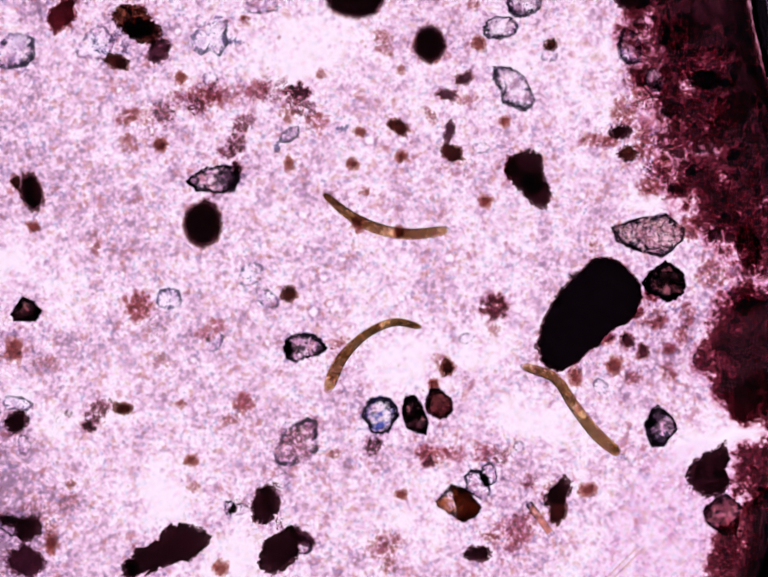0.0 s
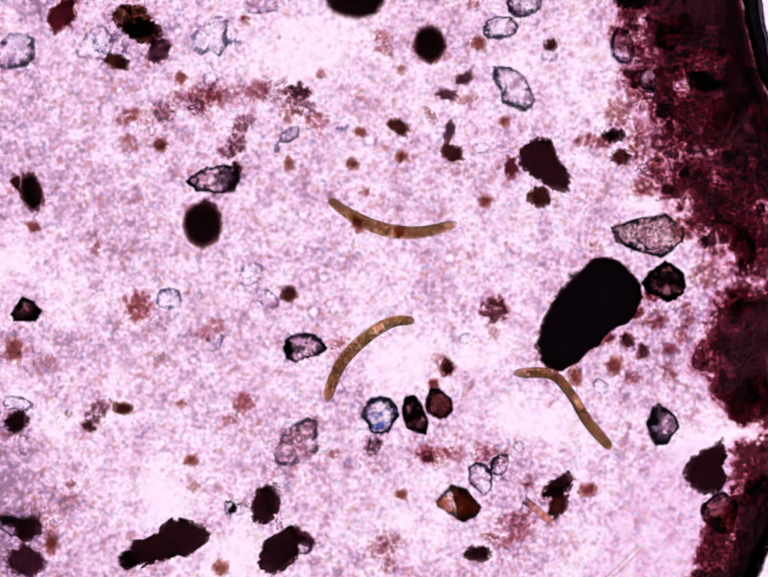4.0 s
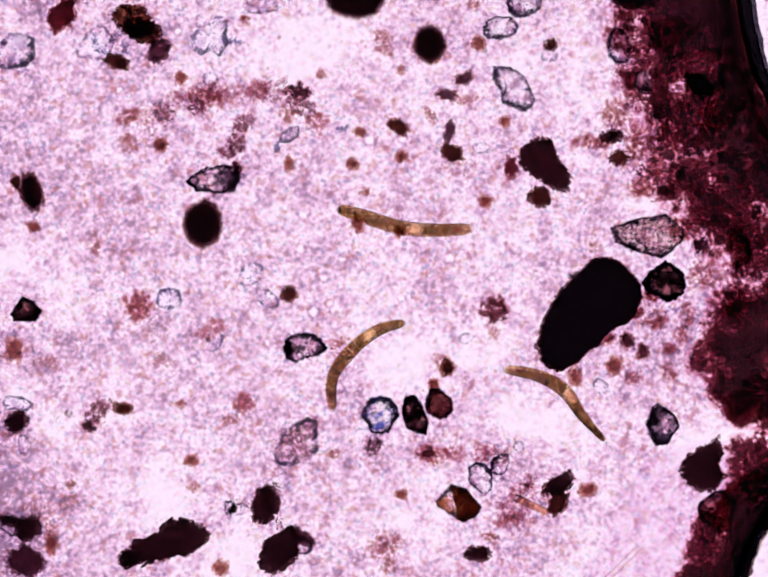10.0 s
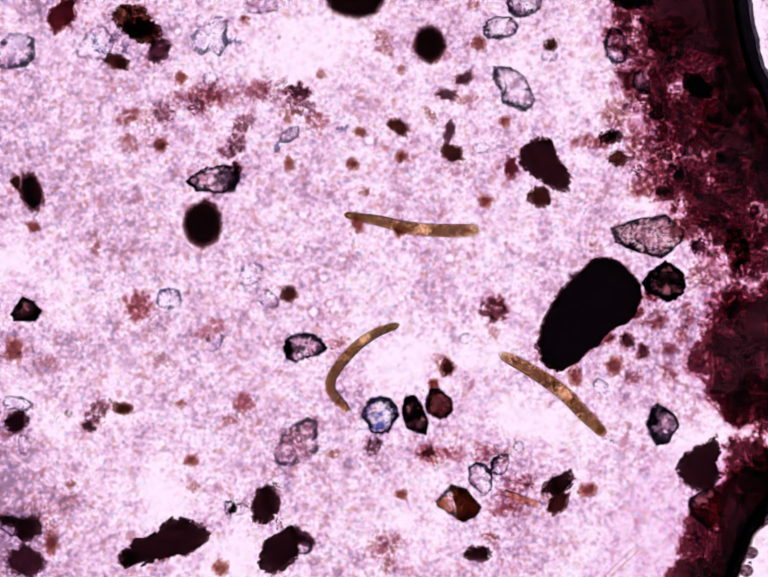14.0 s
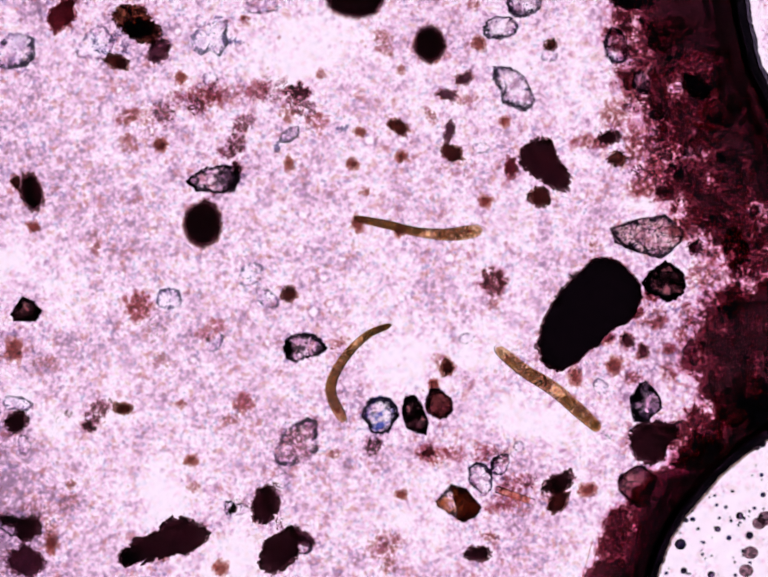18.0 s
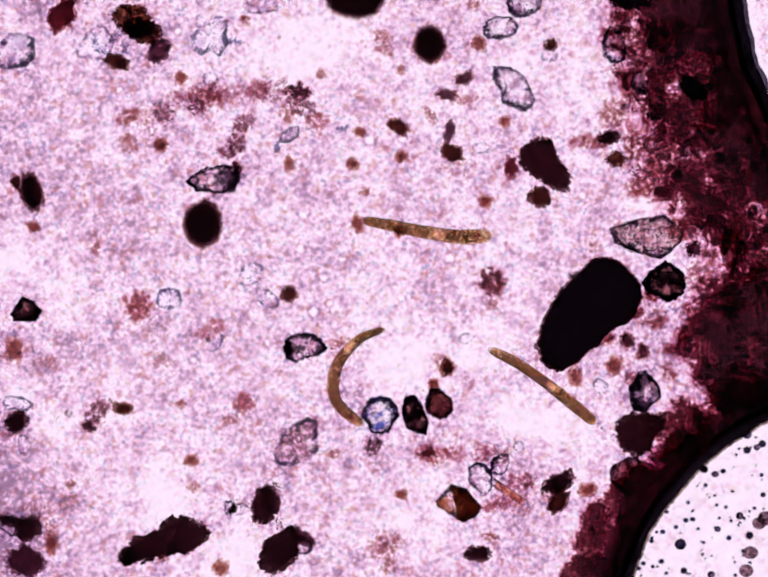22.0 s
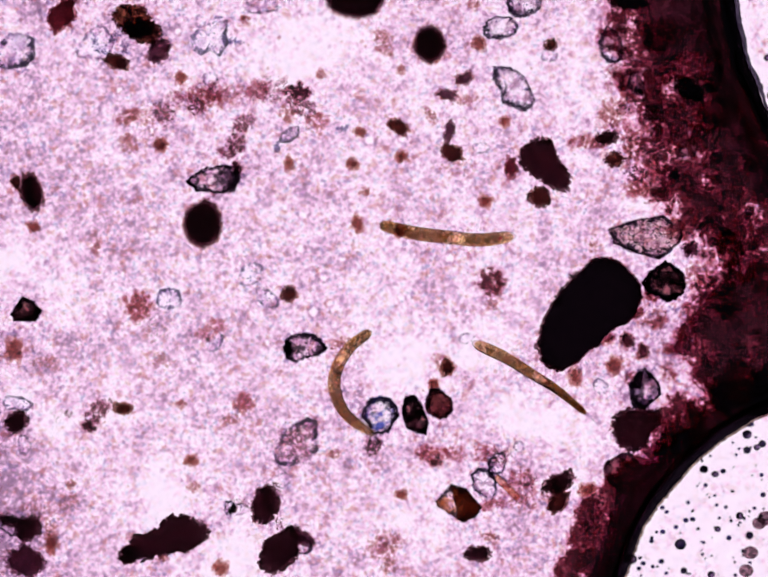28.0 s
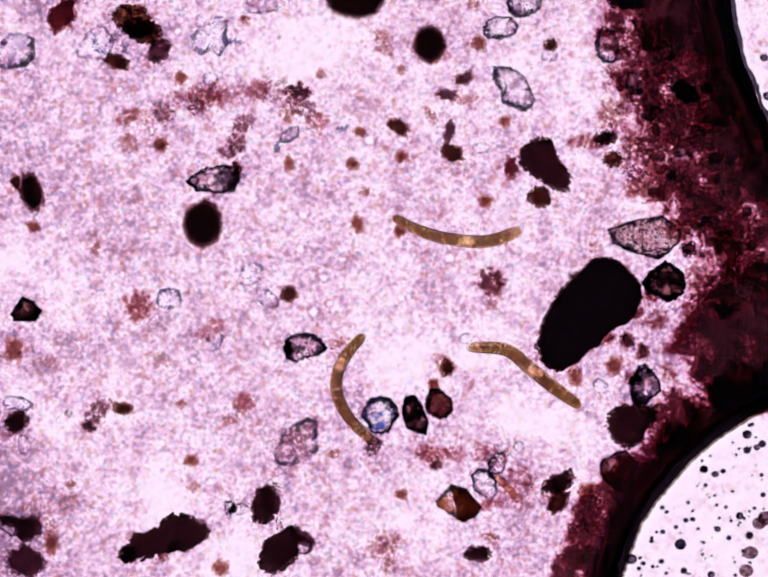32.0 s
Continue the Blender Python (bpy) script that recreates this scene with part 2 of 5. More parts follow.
SLAB = ((0.94, 0.0), (1.0, 0.25), (0.975, 0.7), (0.92, 1.1), (0.84, 1.2), (0.62, 1.22), (0.40, 1.19), (0.20, 1.23))


def solid(name, ring, height, mat, profile=ROUND, rough=0.0, seed=0, smooth=True, lift=0.0):
    """A closed body over an outline: rings of it, drawn in by the profile, up to the top, and worn by noise. Microns in, metres out."""
    rng = random.Random(seed + 7)
    n, verts, faces = len(ring), [], []
    size = max(abs(c) for p in ring for c in p) * 0.45
    for s, z in profile:
        for x, y in ring:
            j = 1 + rough * rng.uniform(-0.5, 0.5)
            dent = 1 + rough * 3.0 * noise.noise(Vector((x * s / size, y * s / size, seed * 0.37))) + rough * rng.uniform(-0.3, 0.3)
            verts.append((x * s * j / 1000, y * s * j / 1000, (height * z * dent + lift) / 1000))
    for k in range(len(profile) - 1):
        for i in range(n):
            j = (i + 1) % n
            faces.append((k * n + i, k * n + j, (k + 1) * n + j, (k + 1) * n + i))
    verts.append((0, 0, (height * profile[-1][1] + lift) / 1000))
    verts.append((0, 0, lift / 1000))
    top, low, last = len(verts) - 2, len(verts) - 1, (len(profile) - 1) * n
    for i in range(n):
        j = (i + 1) % n
        faces.append((last + i, last + j, top))
        faces.append((j, i, low))
    return mesh_of(name, verts, faces, mat, smooth)


def domes(name, places, mat, sides=7, flat=0.55):
    """Many small rounded grains (x, y, z, r in microns) as one mesh, each an island of its own."""
    rng = random.Random(len(places))
    verts, faces = [], []
    for x, y, z, r in places:
        k, a0 = len(verts), rng.uniform(0, 6.28)
        e, t = rng.uniform(0.72, 1.0), rng.uniform(0, 3.14)
        ct, st = math.cos(t), math.sin(t)
        for rr, zz in ((1.0, 0.0), (0.66, flat * 0.72)):
            for i in range(sides):
                u, v = rr * r * math.cos(a0 + i * 2 * math.pi / sides), rr * r * e * math.sin(a0 + i * 2 * math.pi / sides)
                verts.append(((x + u * ct - v * st) / 1000, (y + u * st + v * ct) / 1000, (z + r * zz) / 1000))
        verts.append((x / 1000, y / 1000, (z + r * flat) / 1000))
        for i in range(sides):
            j = (i + 1) % sides
            faces.append((k + i, k + j, k + sides + j, k + sides + i))
            faces.append((k + sides + i, k + sides + j, k + 2 * sides))
    return mesh_of(name, verts, faces, mat, True)


def stand(ob, x, y, z=FILM):
    ob.location = spot(x, y, z)
    return ob


def thing(name, x, y, label, category, group="", z=FILM, kind=""):
    return tagged(stand(new(name), x, y, z), label, category, group, kind)


def crystal(x, y, a, b, angle, seed, mat, label, corners=8, height=None, jag=0.16, tip=0.0, profile=GEM, group="sand grains", name="sand_grain", crust=None, radii=None):
    """A broken mineral grain with steep flanks, a worn top and its dark refraction edge painted round it."""
    h = (height or min(a, b) * 0.9) * 0.75
    ring = outline(corners * 5, a, b, angle, jag * 1.25, seed, corners, tip)
    rng = random.Random(seed)
    ring = [(u * (1 + 0.035 * rng.uniform(-1, 1)), v * (1 + 0.035 * rng.uniform(-1, 1))) for u, v in ring]
    if radii:
        ring = cut_ring(radii) if isinstance(radii[0], tuple) else lobed(60, radii, 0, seed, 0.05, True)
    top = tagged(stand(new(name, solid(name, ring, h, mat, profile, 0.06, seed, True)), x, y), label, "mineral grain", group)
    pale = mat in (M_PALE, M_FAINT, M_CLEAR)
    if crust == 0:
        return top
    # darkness of light bent away at the flanks, painted as a tinted band
    skin, wide = (M_WISP, 12) if mat is M_FAINT else (M_BROKEN, 13) if pale else (M_DARKEDGE, 16)
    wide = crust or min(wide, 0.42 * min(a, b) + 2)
    part("crust", band("crust", ring, wide, h * 0.55, skin, seed), top, "broken dark refraction edge painted as tint")
    n = int((a + b) * (0.2 if mat is M_FAINT else 0.5))
    places = []
    for _ in range(n):
        u, v = ring[rng.randrange(len(ring))]
        f = math.sqrt(rng.random()) * 0.95
        places.append((u * f, v * f, h * 0.8, rng.uniform(0.9, 2.2)))
    tagged(part("speck_mass", domes("speck_mass", places, M_DUST if pale else M_CRUST), top, "fine dark specks"), kind="stuff")
    return top


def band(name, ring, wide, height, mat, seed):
    """A painted refraction edge along an outline: thick in its middle, broken here and there, wider on one side."""
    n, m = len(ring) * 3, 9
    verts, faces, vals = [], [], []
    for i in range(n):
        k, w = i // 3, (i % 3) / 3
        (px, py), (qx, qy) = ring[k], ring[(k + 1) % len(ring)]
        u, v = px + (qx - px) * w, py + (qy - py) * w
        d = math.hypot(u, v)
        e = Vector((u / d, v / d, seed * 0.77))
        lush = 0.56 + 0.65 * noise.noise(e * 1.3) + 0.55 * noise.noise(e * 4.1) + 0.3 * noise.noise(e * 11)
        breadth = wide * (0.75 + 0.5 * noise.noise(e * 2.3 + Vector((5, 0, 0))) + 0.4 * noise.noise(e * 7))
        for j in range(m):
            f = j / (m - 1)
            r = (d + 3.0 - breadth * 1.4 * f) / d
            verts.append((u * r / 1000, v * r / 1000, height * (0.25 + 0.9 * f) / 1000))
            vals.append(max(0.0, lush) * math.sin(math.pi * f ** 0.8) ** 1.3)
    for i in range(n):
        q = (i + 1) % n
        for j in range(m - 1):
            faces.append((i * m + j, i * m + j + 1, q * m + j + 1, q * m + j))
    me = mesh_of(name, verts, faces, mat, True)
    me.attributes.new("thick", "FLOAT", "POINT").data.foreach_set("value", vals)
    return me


def halo(ring, count, inner, outer, r0, r1, seed, z=0):
    """Places for grains strewn along an outline, thick at its middle and thin outside."""
    rng = random.Random(seed)
    out = []
    for _ in range(count):
        k = rng.randrange(len(ring))
        (px, py), (qx, qy), w = ring[k], ring[(k + 1) % len(ring)], rng.random()
        px, py = px + (qx - px) * w, py + (qy - py) * w
        f = inner + (outer - inner) * (rng.random() + rng.random()) / 2
        out.append((px * f, py * f, z, rng.uniform(r0, r1)))
    return out


def dark_grain(x, y, a, b, angle, seed, label, mat=None, fringe=None, jag=0.12, tip=0.0, count=0, height=None, name="dark_grain", reach=1.12, category="dark grain", radii=None, shells=3, step=2.4):
    """An opaque lump in a translucent rind, with a ragged skirt of fine grains."""
    top = thing(name, x, y, label, category, "dark grains in the sediment")
    mean = math.sqrt(a * b)
    points = max(30, min(220, int(2 * math.pi * mean / 2.4)))
    if not radii:
        ring = outline(points, a, b, angle, jag * 0.9, seed, 0, tip, 0.02)
    elif isinstance(radii[0], tuple):
        ring = cut_ring(radii, max(4, points // len(radii)))
    else:
        ring = lobed(points, radii, 0, seed, 0.05)
    h = height or min(a, b) * 1.35
    fuzzy = reach > 1.2
    if fuzzy:
        shells, step = 3, 3.6
    names = ("core", "inner_rind", "rind", "outer_rind", "haze")
    names = ("core",) if shells == 1 else names[-shells:]
    crumb = min(3.6, 1.2 + mean / 18) / mean * (0.5 if jag < 0.07 else 1.35)
    for k, n in enumerate(names):
        f = max(0.35 + 0.1 * k, 1 + step * (1.0 - (len(names) - 1 - k)) / mean)
        q = 30 * f + seed
        skin = []
        for u, v in ring:
            w = f * (1 + crumb * (1.6 * noise.noise(Vector((u / 3.6, v / 3.6, q))) + 1.5 * noise.noise(Vector((u / 9, v / 9, q)))))
            skin.append((u * w, v * w))
        part(n, solid(n, skin, h * (0.7 + 0.08 * k), mat or M_COAL, BALL, 0.0, seed, True, 0.5 * (len(names) - 1 - k)), top, "" if k == 0 else "translucent fuzzy rind")
    n = int(count * 2.6) if count else int(40 + (a + b) * 2.8)
    rng = random.Random(seed * 3)
    places = []
    for u, v, _, r in halo(ring, int(n * 2.4), 0.45 if fuzzy else 0.94, max(reach, 1 + 7 / mean), 0.8, 2.5, seed):
        tuft = noise.noise(Vector((u / 12, v / 12, seed * 0.41))) + 0.6 * noise.noise(Vector((u / 5, v / 5, seed * 0.13)))
        if tuft > rng.uniform(-0.5, 0.35):
            places.append((u, v, rng.uniform(0.2, 0.55) * h, r))
    tagged(part("skirt", domes("skirt", places, fringe or M_DARK), top, "brown granular skirt"), kind="stuff")
    if not fuzzy:
        places = []
        for _ in range(int(0.2 * a * b)):
            u, v = ring[rng.randrange(len(ring))]
            f = math.sqrt(rng.random()) * 0.98
            if noise.noise(Vector((u * f / 10, v * f / 10, seed * 0.7))) > rng.uniform(-0.6, 0.3):
                places.append((u * f, v * f, h * (0.45 + 0.5 * math.sqrt(1 - f * f)), rng.uniform(1.4, 3.6)))
        tagged(part("grain_coat", domes("grain_coat", places, M_DARK), top, "rough coat of dark grains"), kind="stuff")
    return top


def clump(x, y, a, b, angle, seed, label, mat, count, r0=2.2, r1=5.0, heart=None, name="detritus_clump", group="detritus clumps"):
    """Loose grains drawn together in lacy patches, thinning out at the edge."""
    rng = random.Random(seed)
    turn, places, tries = radians(angle), [], 0
    r0, r1, count = max(0.9, r0 * 0.62), r1 * 0.62, int(count * 2.6)
    soft = 0.45 if mat is M_RUST else 0.9 if mat in (M_RED, M_BROWN) else 1.0
    if mat is M_RUST:
        r0, r1, count = r0 * 1.1, r1 * 1.35, int(count * 0.7)
    while len(places) < count and tries < count * 30:
        tries += 1
        d, th = math.sqrt(rng.random()) * 1.12, rng.uniform(0, 6.283)
        u, v = a * d * math.cos(th), b * d * math.sin(th)
        lace = noise.noise(Vector((u / 11, v / 11, seed))) + 0.6 * noise.noise(Vector((u / 5, v / 5, seed + 3.3)))
        if lace * soft + 0.68 - 0.9 * d * d < rng.uniform(-0.2, 0.35):
            continue
        places.append((u * math.cos(turn) - v * math.sin(turn), u * math.sin(turn) + v * math.cos(turn), rng.uniform(0, 20 if mat is M_DARK else 4), rng.uniform(r0, r1)))
    top = thing(name, x, y, label, "detritus", group)
    tagged(part("granule_mass", domes("granule_mass", places, mat), top), kind="stuff")
    if count > 120:
        veil = [(u * 1.08, v * 1.08, 0, rng.uniform(4, 8)) for u, v, _, _ in places[::5]]
        tagged(part("veil", domes("veil", veil, M_VEIL), top, "faint pinkish veil"), kind="stuff")
    if heart:
        for f, n in ((0.45, "heart"), (0.62, "inner_rind"), (0.80, "rind"), (0.95, "haze")):
            ring = []
            for u, v in outline(40, a * f, b * f, angle, 0.2, seed):
                w = 1 + 0.55 * noise.noise(Vector((u / 13, v / 13, seed + 5 * f))) + 0.16 * noise.noise(Vector((u / 4, v / 4, seed + 9 * f)))
                ring.append((u * w, v * w))
            part(n, solid(n, ring, min(a, b) * 0.3 * f, heart if f < 0.9 else M_TAN, ROUND, 0.0, seed, True, 2.0 * (1 - f)), top, "denser heart" if f < 0.5 else "")
    return top


def sheet(name, x0, x1, y0, y1, step, thick, rise, mat, origin):
    """A granular layer over a stretch of the slide; thick(x, y) is its thickness from 0 to 1."""
    xs, ys = np.arange(x0, x1 + 0.1, step), np.arange(y0, y1 + 0.1, step)
    t = np.array([[thick(x, y) for x in xs] for y in ys])
    o = spot(*origin)
    verts = []
    for j, y in enumerate(ys):
        for i, x in enumerate(xs):
            z = FILM * 0.4 + max(0.0, t[j, i]) * rise / 1000
            v = spot(x, y, z)
            verts.append((v.x - o.x, v.y - o.y, z))
    n, faces, used = len(xs), [], {}
    order, vals = [], []

    def idx(k):
        if k not in used:
            used[k] = len(order)
            order.append(verts[k])
            vals.append(float(t.flat[k]))
        return used[k]

    for j in range(len(ys) - 1):
        for i in range(n - 1):
            if t[j:j + 2, i:i + 2].max() > 0.01:
                k = j * n + i
                faces.append((idx(k), idx(k + n), idx(k + n + 1), idx(k + 1)))
    me = mesh_of(name, order, faces, mat, True)
    me.attributes.new("thick", "FLOAT", "POINT").data.foreach_set("value", [max(0.0, v) for v in vals])
    ob = new(name, me)
    ob.location = (o.x, o.y, 0)
    return ob


def smooth01(v):
    v = min(1.0, max(0.0, v))
    return v * v * (3 - 2 * v)


MOVES = []


def drifts(ob, *rows):
    """Remember how far a thing lies from its last place, in microns right and down, and how it is turned: t, dx, dy, degrees."""
    MOVES.append((ob, rows))
    return ob


# ---- the setting ----
def build_slide():
    bm = bmesh.new()
    bmesh.ops.create_cube(bm, size=1)
    bmesh.ops.scale(bm, vec=(5.6, 3.6, 0.16), verts=bm.verts)
    bmesh.ops.translate(bm, vec=(0.5, 0, -0.08), verts=bm.verts)
    bmesh.ops.bevel(bm, geom=bm.edges[:], offset=0.012, segments=2, affect="EDGES")
    me = bpy.data.meshes.new("glass_slide")
    bm.to_mesh(me)
    bm.free()
    me.materials.append(M_SLIDE)
    tagged(new("glass_slide", me), "clear flat glass microscope slide lit from below", "slide", "", "structure")
    ring = [(2300 * math.cos(i * math.pi / 48), 2300 * math.sin(i * math.pi / 48)) for i in range(96)]
    me = solid("illuminator", ring, 60, M_LAMP, ((1.0, 0.0), (1.0, 0.8), (0.99, 1.0)))
    ob = new("illuminator", me)
    ob.location = (0, 0, -6.06)
    tagged(ob, "round pinkish white field lens of the illuminator", "lamp", "", "structure")


# clearings in the film: middle, radius and how bare
def clearings():
    yield from ((800, 762, 62, .7), (860, 715, 50, .5), (700, 110, 95, .6), (640, 60, 60, .5), (870, 190, 60, .45))
    yield from ((1170, 150, 70, .45), (1180, 60, 50, .4), (150, 620, 60, .55), (20, 530, 45, .9), (110, 862, 45, .7))
    yield from ((340, 1000, 70, .6), (230, 1000, 60, .5), (480, 1130, 75, .8), (1040, 850, 45, .6))
    yield from ((860, 1095, 60, .4), (1310, 420, 40, .8), (1070, 120, 40, .6))
    yield from ((600, 110, 70, .55), (20, 62, 40, .9), (345, 608, 25, .8), (1110, 860, 60, .6), (380, 140, 40, .5), (330, 1030, 50, .5))
    yield from ((1180, 230, 50, .3), (1180, 480, 40, .4), (940, 740, 60, .3), (50, 815, 30, .9))
    yield from ((800, 570, 110, .4), (960, 440, 90, .25), (1000, 700, 60, .35), (500, 100, 60, .3), (900, 250, 40, .3), (1400, 600, 50, .5), (1420, 880, 50, .6), (230, 840, 40, .6))


    for x, y, r in ((430, 80, 26), (200, 88, 26), (345, 610, 18), (1022, 57, 20), (1068, 5, 22), (1240, 96, 18), (785, 845, 26), (548, 606, 16), (512, 562, 16), (40, 100, 24), (592, 277, 10), (36, 824, 18), (438, 695, 14), (1226, 790, 15), (982, 301, 11), (430, 161, 12), (486, 1040, 14), (568, 985, 14), (952, 690, 10), (1060, 912, 9), (1026, 945, 14), (988, 986, 20)):
        yield x, y, r, 1.0
    for x, y, r in BEADS:
        yield x, y, r, 2.4


BEADS = ((640, 636, 9), (661, 567, 7), (614, 508, 8), (619, 440, 8), (755, 286, 9), (310, 268, 6), (243, 183, 7), (363, 63, 7), (356, 437, 6), (918, 527, 9), (1290, 403, 7), (1005, 568, 6), (581, 424, 6), (700, 530, 5), (470, 520, 5), (250, 560, 6), (392, 500, 5), (880, 470, 5), (1190, 400, 6), (330, 905, 6), (160, 700, 5), (742, 1010, 6), (1130, 700, 6), (822, 285, 7), (546, 700, 6), (672, 620, 6), (300, 480, 6), (445, 430, 6), (740, 560, 6), (820, 610, 6), (1050, 350, 5), (610, 330, 6), (215, 640, 5), (430, 985, 7), (300, 950, 5), (395, 735, 6))
CLEAR = list(clearings())
CELLS = {}
for c in CLEAR:
    for i in range(int((c[0] - 3 * c[2]) // 60), int((c[0] + 3 * c[2]) // 60) + 1):
        for j in range(int((c[1] - 3 * c[2]) // 60), int((c[1] + 3 * c[2]) // 60) + 1):
            CELLS.setdefault((i, j), []).append(c)


NEAR, FAR = (1774, 1314, 519), (2281, -117, 797)     # the two air bubbles at the end: middle and inner radius
NEAR_PATH = ((0, 285, 62), (3, 268, 50), (6, 252, 42), (10, 243, 36), (13, 232, 30), (14.5, 218, 26), (16.5, 97, 27), (17.5, 74, 27),
             (19, 37, 33), (20, 27, 26), (21, 21, 20), (23, 14, 15), (24, 11, 13), (28, 5, 6), (32, 0, 0))
FAR_PATH = ((0, 72, 0), (3, 60, 0), (6, 48, 0), (10, 42, 0), (14.5, 34, 0), (19, 29, 0), (23, 22, 0), (25, 18, 0), (28, 8, 0), (32, 0, 0))


GRAIN_PATH = ((0, 162, 98, 31), (3.5, 157, 93, 31), (6, 154, 90, 31), (10, 149, 87, 31), (14.5, 140, 84, 29), (16.5, 60, 44, 3), (17.5, 49, 38, 0),
              (19, 30, 26, 0), (21, 20, 19, 0), (23, 14, 15, 0), (28, 9, 8, 0), (32, 0, 0, 0))     # the black grain that the silt pushes


def near_gap(x, y):
    """How far a place lies outside the edge of the nearer bubble."""
    return math.hypot(x - NEAR[0], y - NEAR[1]) - NEAR[2]


def far_gap(x, y):
    return math.hypot(x - FAR[0], y - FAR[1]) - FAR[2]


def film_thickness(x, y):
    t = 0.50 + 0.26 * noise.noise(Vector((x / 160, y / 160, 3.0))) + 0.24 * noise.noise(Vector((x / 42, y / 42, 9.0)))
    bead = False
    t += 0.10 * smooth01((500 - x) / 600)
    t += 0.42 * smooth01((130 - x) / 150) * smooth01((y - 720) / 250)
    t += 0.12 * smooth01((130 - y) / 120) * smooth01((340 - x) / 160)
    t += 0.22 * math.exp(-((x - 1380) ** 2 + (y - 640) ** 2) / 8100)
    for cx, cy, r, k in CELLS.get((int(x // 60), int(y // 60)), ()):
        d = (x - cx) ** 2 + (y - cy) ** 2
        if d < 9 * r * r:
            # a bead's bright centre and dark ring are put into the film's thickness
            if k > 2:
                d = math.sqrt(d) / r
                t += 0.32 * math.exp(-((d - 1.3) / 0.3) ** 2)
                bead = bead or d < 0.9
            else:
                t -= 0.55 * k * math.exp(-d / (r * r))
    t = 0.0 if bead else max(t, 0.10)
    g = near_gap(x, y)
    t *= max(smooth01((g - 12) / 60), smooth01((920 - y) / 50) * smooth01(g / 25)) * smooth01((far_gap(x, y) - 10) / 20)
    return t


def build_film():
    film = sheet("biofilm", -80, 1668, -80, 1260, 4.0, film_thickness, 1.5, M_FILM, (784, 589))
    tagged(film, "pale mauve granular living film on the glass", "biofilm", "", "stuff")
    rng = random.Random(5)
    pale, rust = [], []
    o = spot(784, 589)
    while len(pale) < 7000:
        x, y = rng.uniform(-60, 1420), rng.uniform(-60, 1240)
        if rng.random() < film_thickness(x, y) * 1.3:
            pale.append((x - 784, 589 - y, FILM * 1000, rng.uniform(2.0, 6.5)))
    while len(rust) < 1000:
        x, y = rng.uniform(-60, 1420), rng.uniform(-60, 1240)
        if rng.random() < film_thickness(x, y) * (0.7 + 0.6 * noise.noise(Vector((x / 110, y / 110, 1.5)))):
            rust.append((x - 784, 589 - y, FILM * 1000, rng.uniform(1.6, 5.0)))
    tagged(new("film_granules", domes("film_granules", pale, M_GRANULE)), "pale lilac translucent granules strewn over the film", "granules", "", "stuff")
    tagged(new("rust_granules", domes("rust_granules", rust, M_RUST)), "rusty brown specks strewn over the film", "granules", "", "stuff")


def upper_edge(y):
    return float(np.interp(y, (-80, 0, 60, 110, 150, 230, 300, 360, 400, 440, 480, 520, 580, 640),
                           (1262, 1272, 1268, 1285, 1278, 1300, 1318, 1335, 1350, 1365, 1410, 1440, 1455, 1470)))


def silt_upper(x, y):
    w = 46 * noise.noise(Vector((x / 60, y / 60, 2))) + 34 * noise.noise(Vector((x / 24, y / 24, 5))) + 14 * noise.noise(Vector((x / 10, y / 10, 6)))
    t = smooth01((x - upper_edge(y) + w + 48) / 135) ** 0.8
    t *= smooth01((640 - y + w) / 60)
    t *= smooth01((far_gap(x, y) - 6) / 12)
    deep = 0.62 + 0.26 * smooth01((150 - far_gap(x, y)) / 100) + 0.58 * noise.noise(Vector((x / 52, y / 52, 8))) + 0.30 * noise.noise(Vector((x / 18, y / 18, 11)))
    deep += 0.30 * smooth01((1300 - x) / 60) + 0.34 * smooth01((130 - y) / 140)
    deep -= 0.34 * math.exp(-((y - 560) / 62) ** 2)
    for cx, cy, r in ((1293, 172, 22), (1398, 302, 24), (1330, 330, 30), (1375, 395, 18)):
        deep -= 0.36 * math.exp(-((x - cx) ** 2 + (y - cy) ** 2) / (r * r))
    return max(0.0, t * deep)


def silt_middle(x, y):
    w = 0.16 * noise.noise(Vector((x / 45, y / 45, 12))) + 0.08 * noise.noise(Vector((x / 14, y / 14, 15)))
    d = math.hypot((x - 1572) / 196, (y - 690) / 160)
    return smooth01((1.06 - d + w) / 0.36) * (0.86 + 0.5 * noise.noise(Vector((x / 50, y / 50, 18))) + 0.25 * noise.noise(Vector((x / 18, y / 18, 21)))) + 0.06 * smooth01((0.8 - d) / 0.5)


def silt_lower(x, y):
    w = 26 * noise.noise(Vector((x / 40, y / 40, 22))) + 14 * noise.noise(Vector((x / 14, y / 14, 25)))
    g = near_gap(x, y)
    breadth = 104 + 50 * smooth01((y - 860) / 200)
    t = 0.74 + 0.50 * noise.noise(Vector((x / 50, y / 50, 28))) + 0.36 * noise.noise(Vector((x / 20, y / 20, 33)))
    return smooth01((breadth - g + w) / 46) * smooth01((g - 18) / 14) * (t + 0.3 * smooth01((80 - g) / 50))


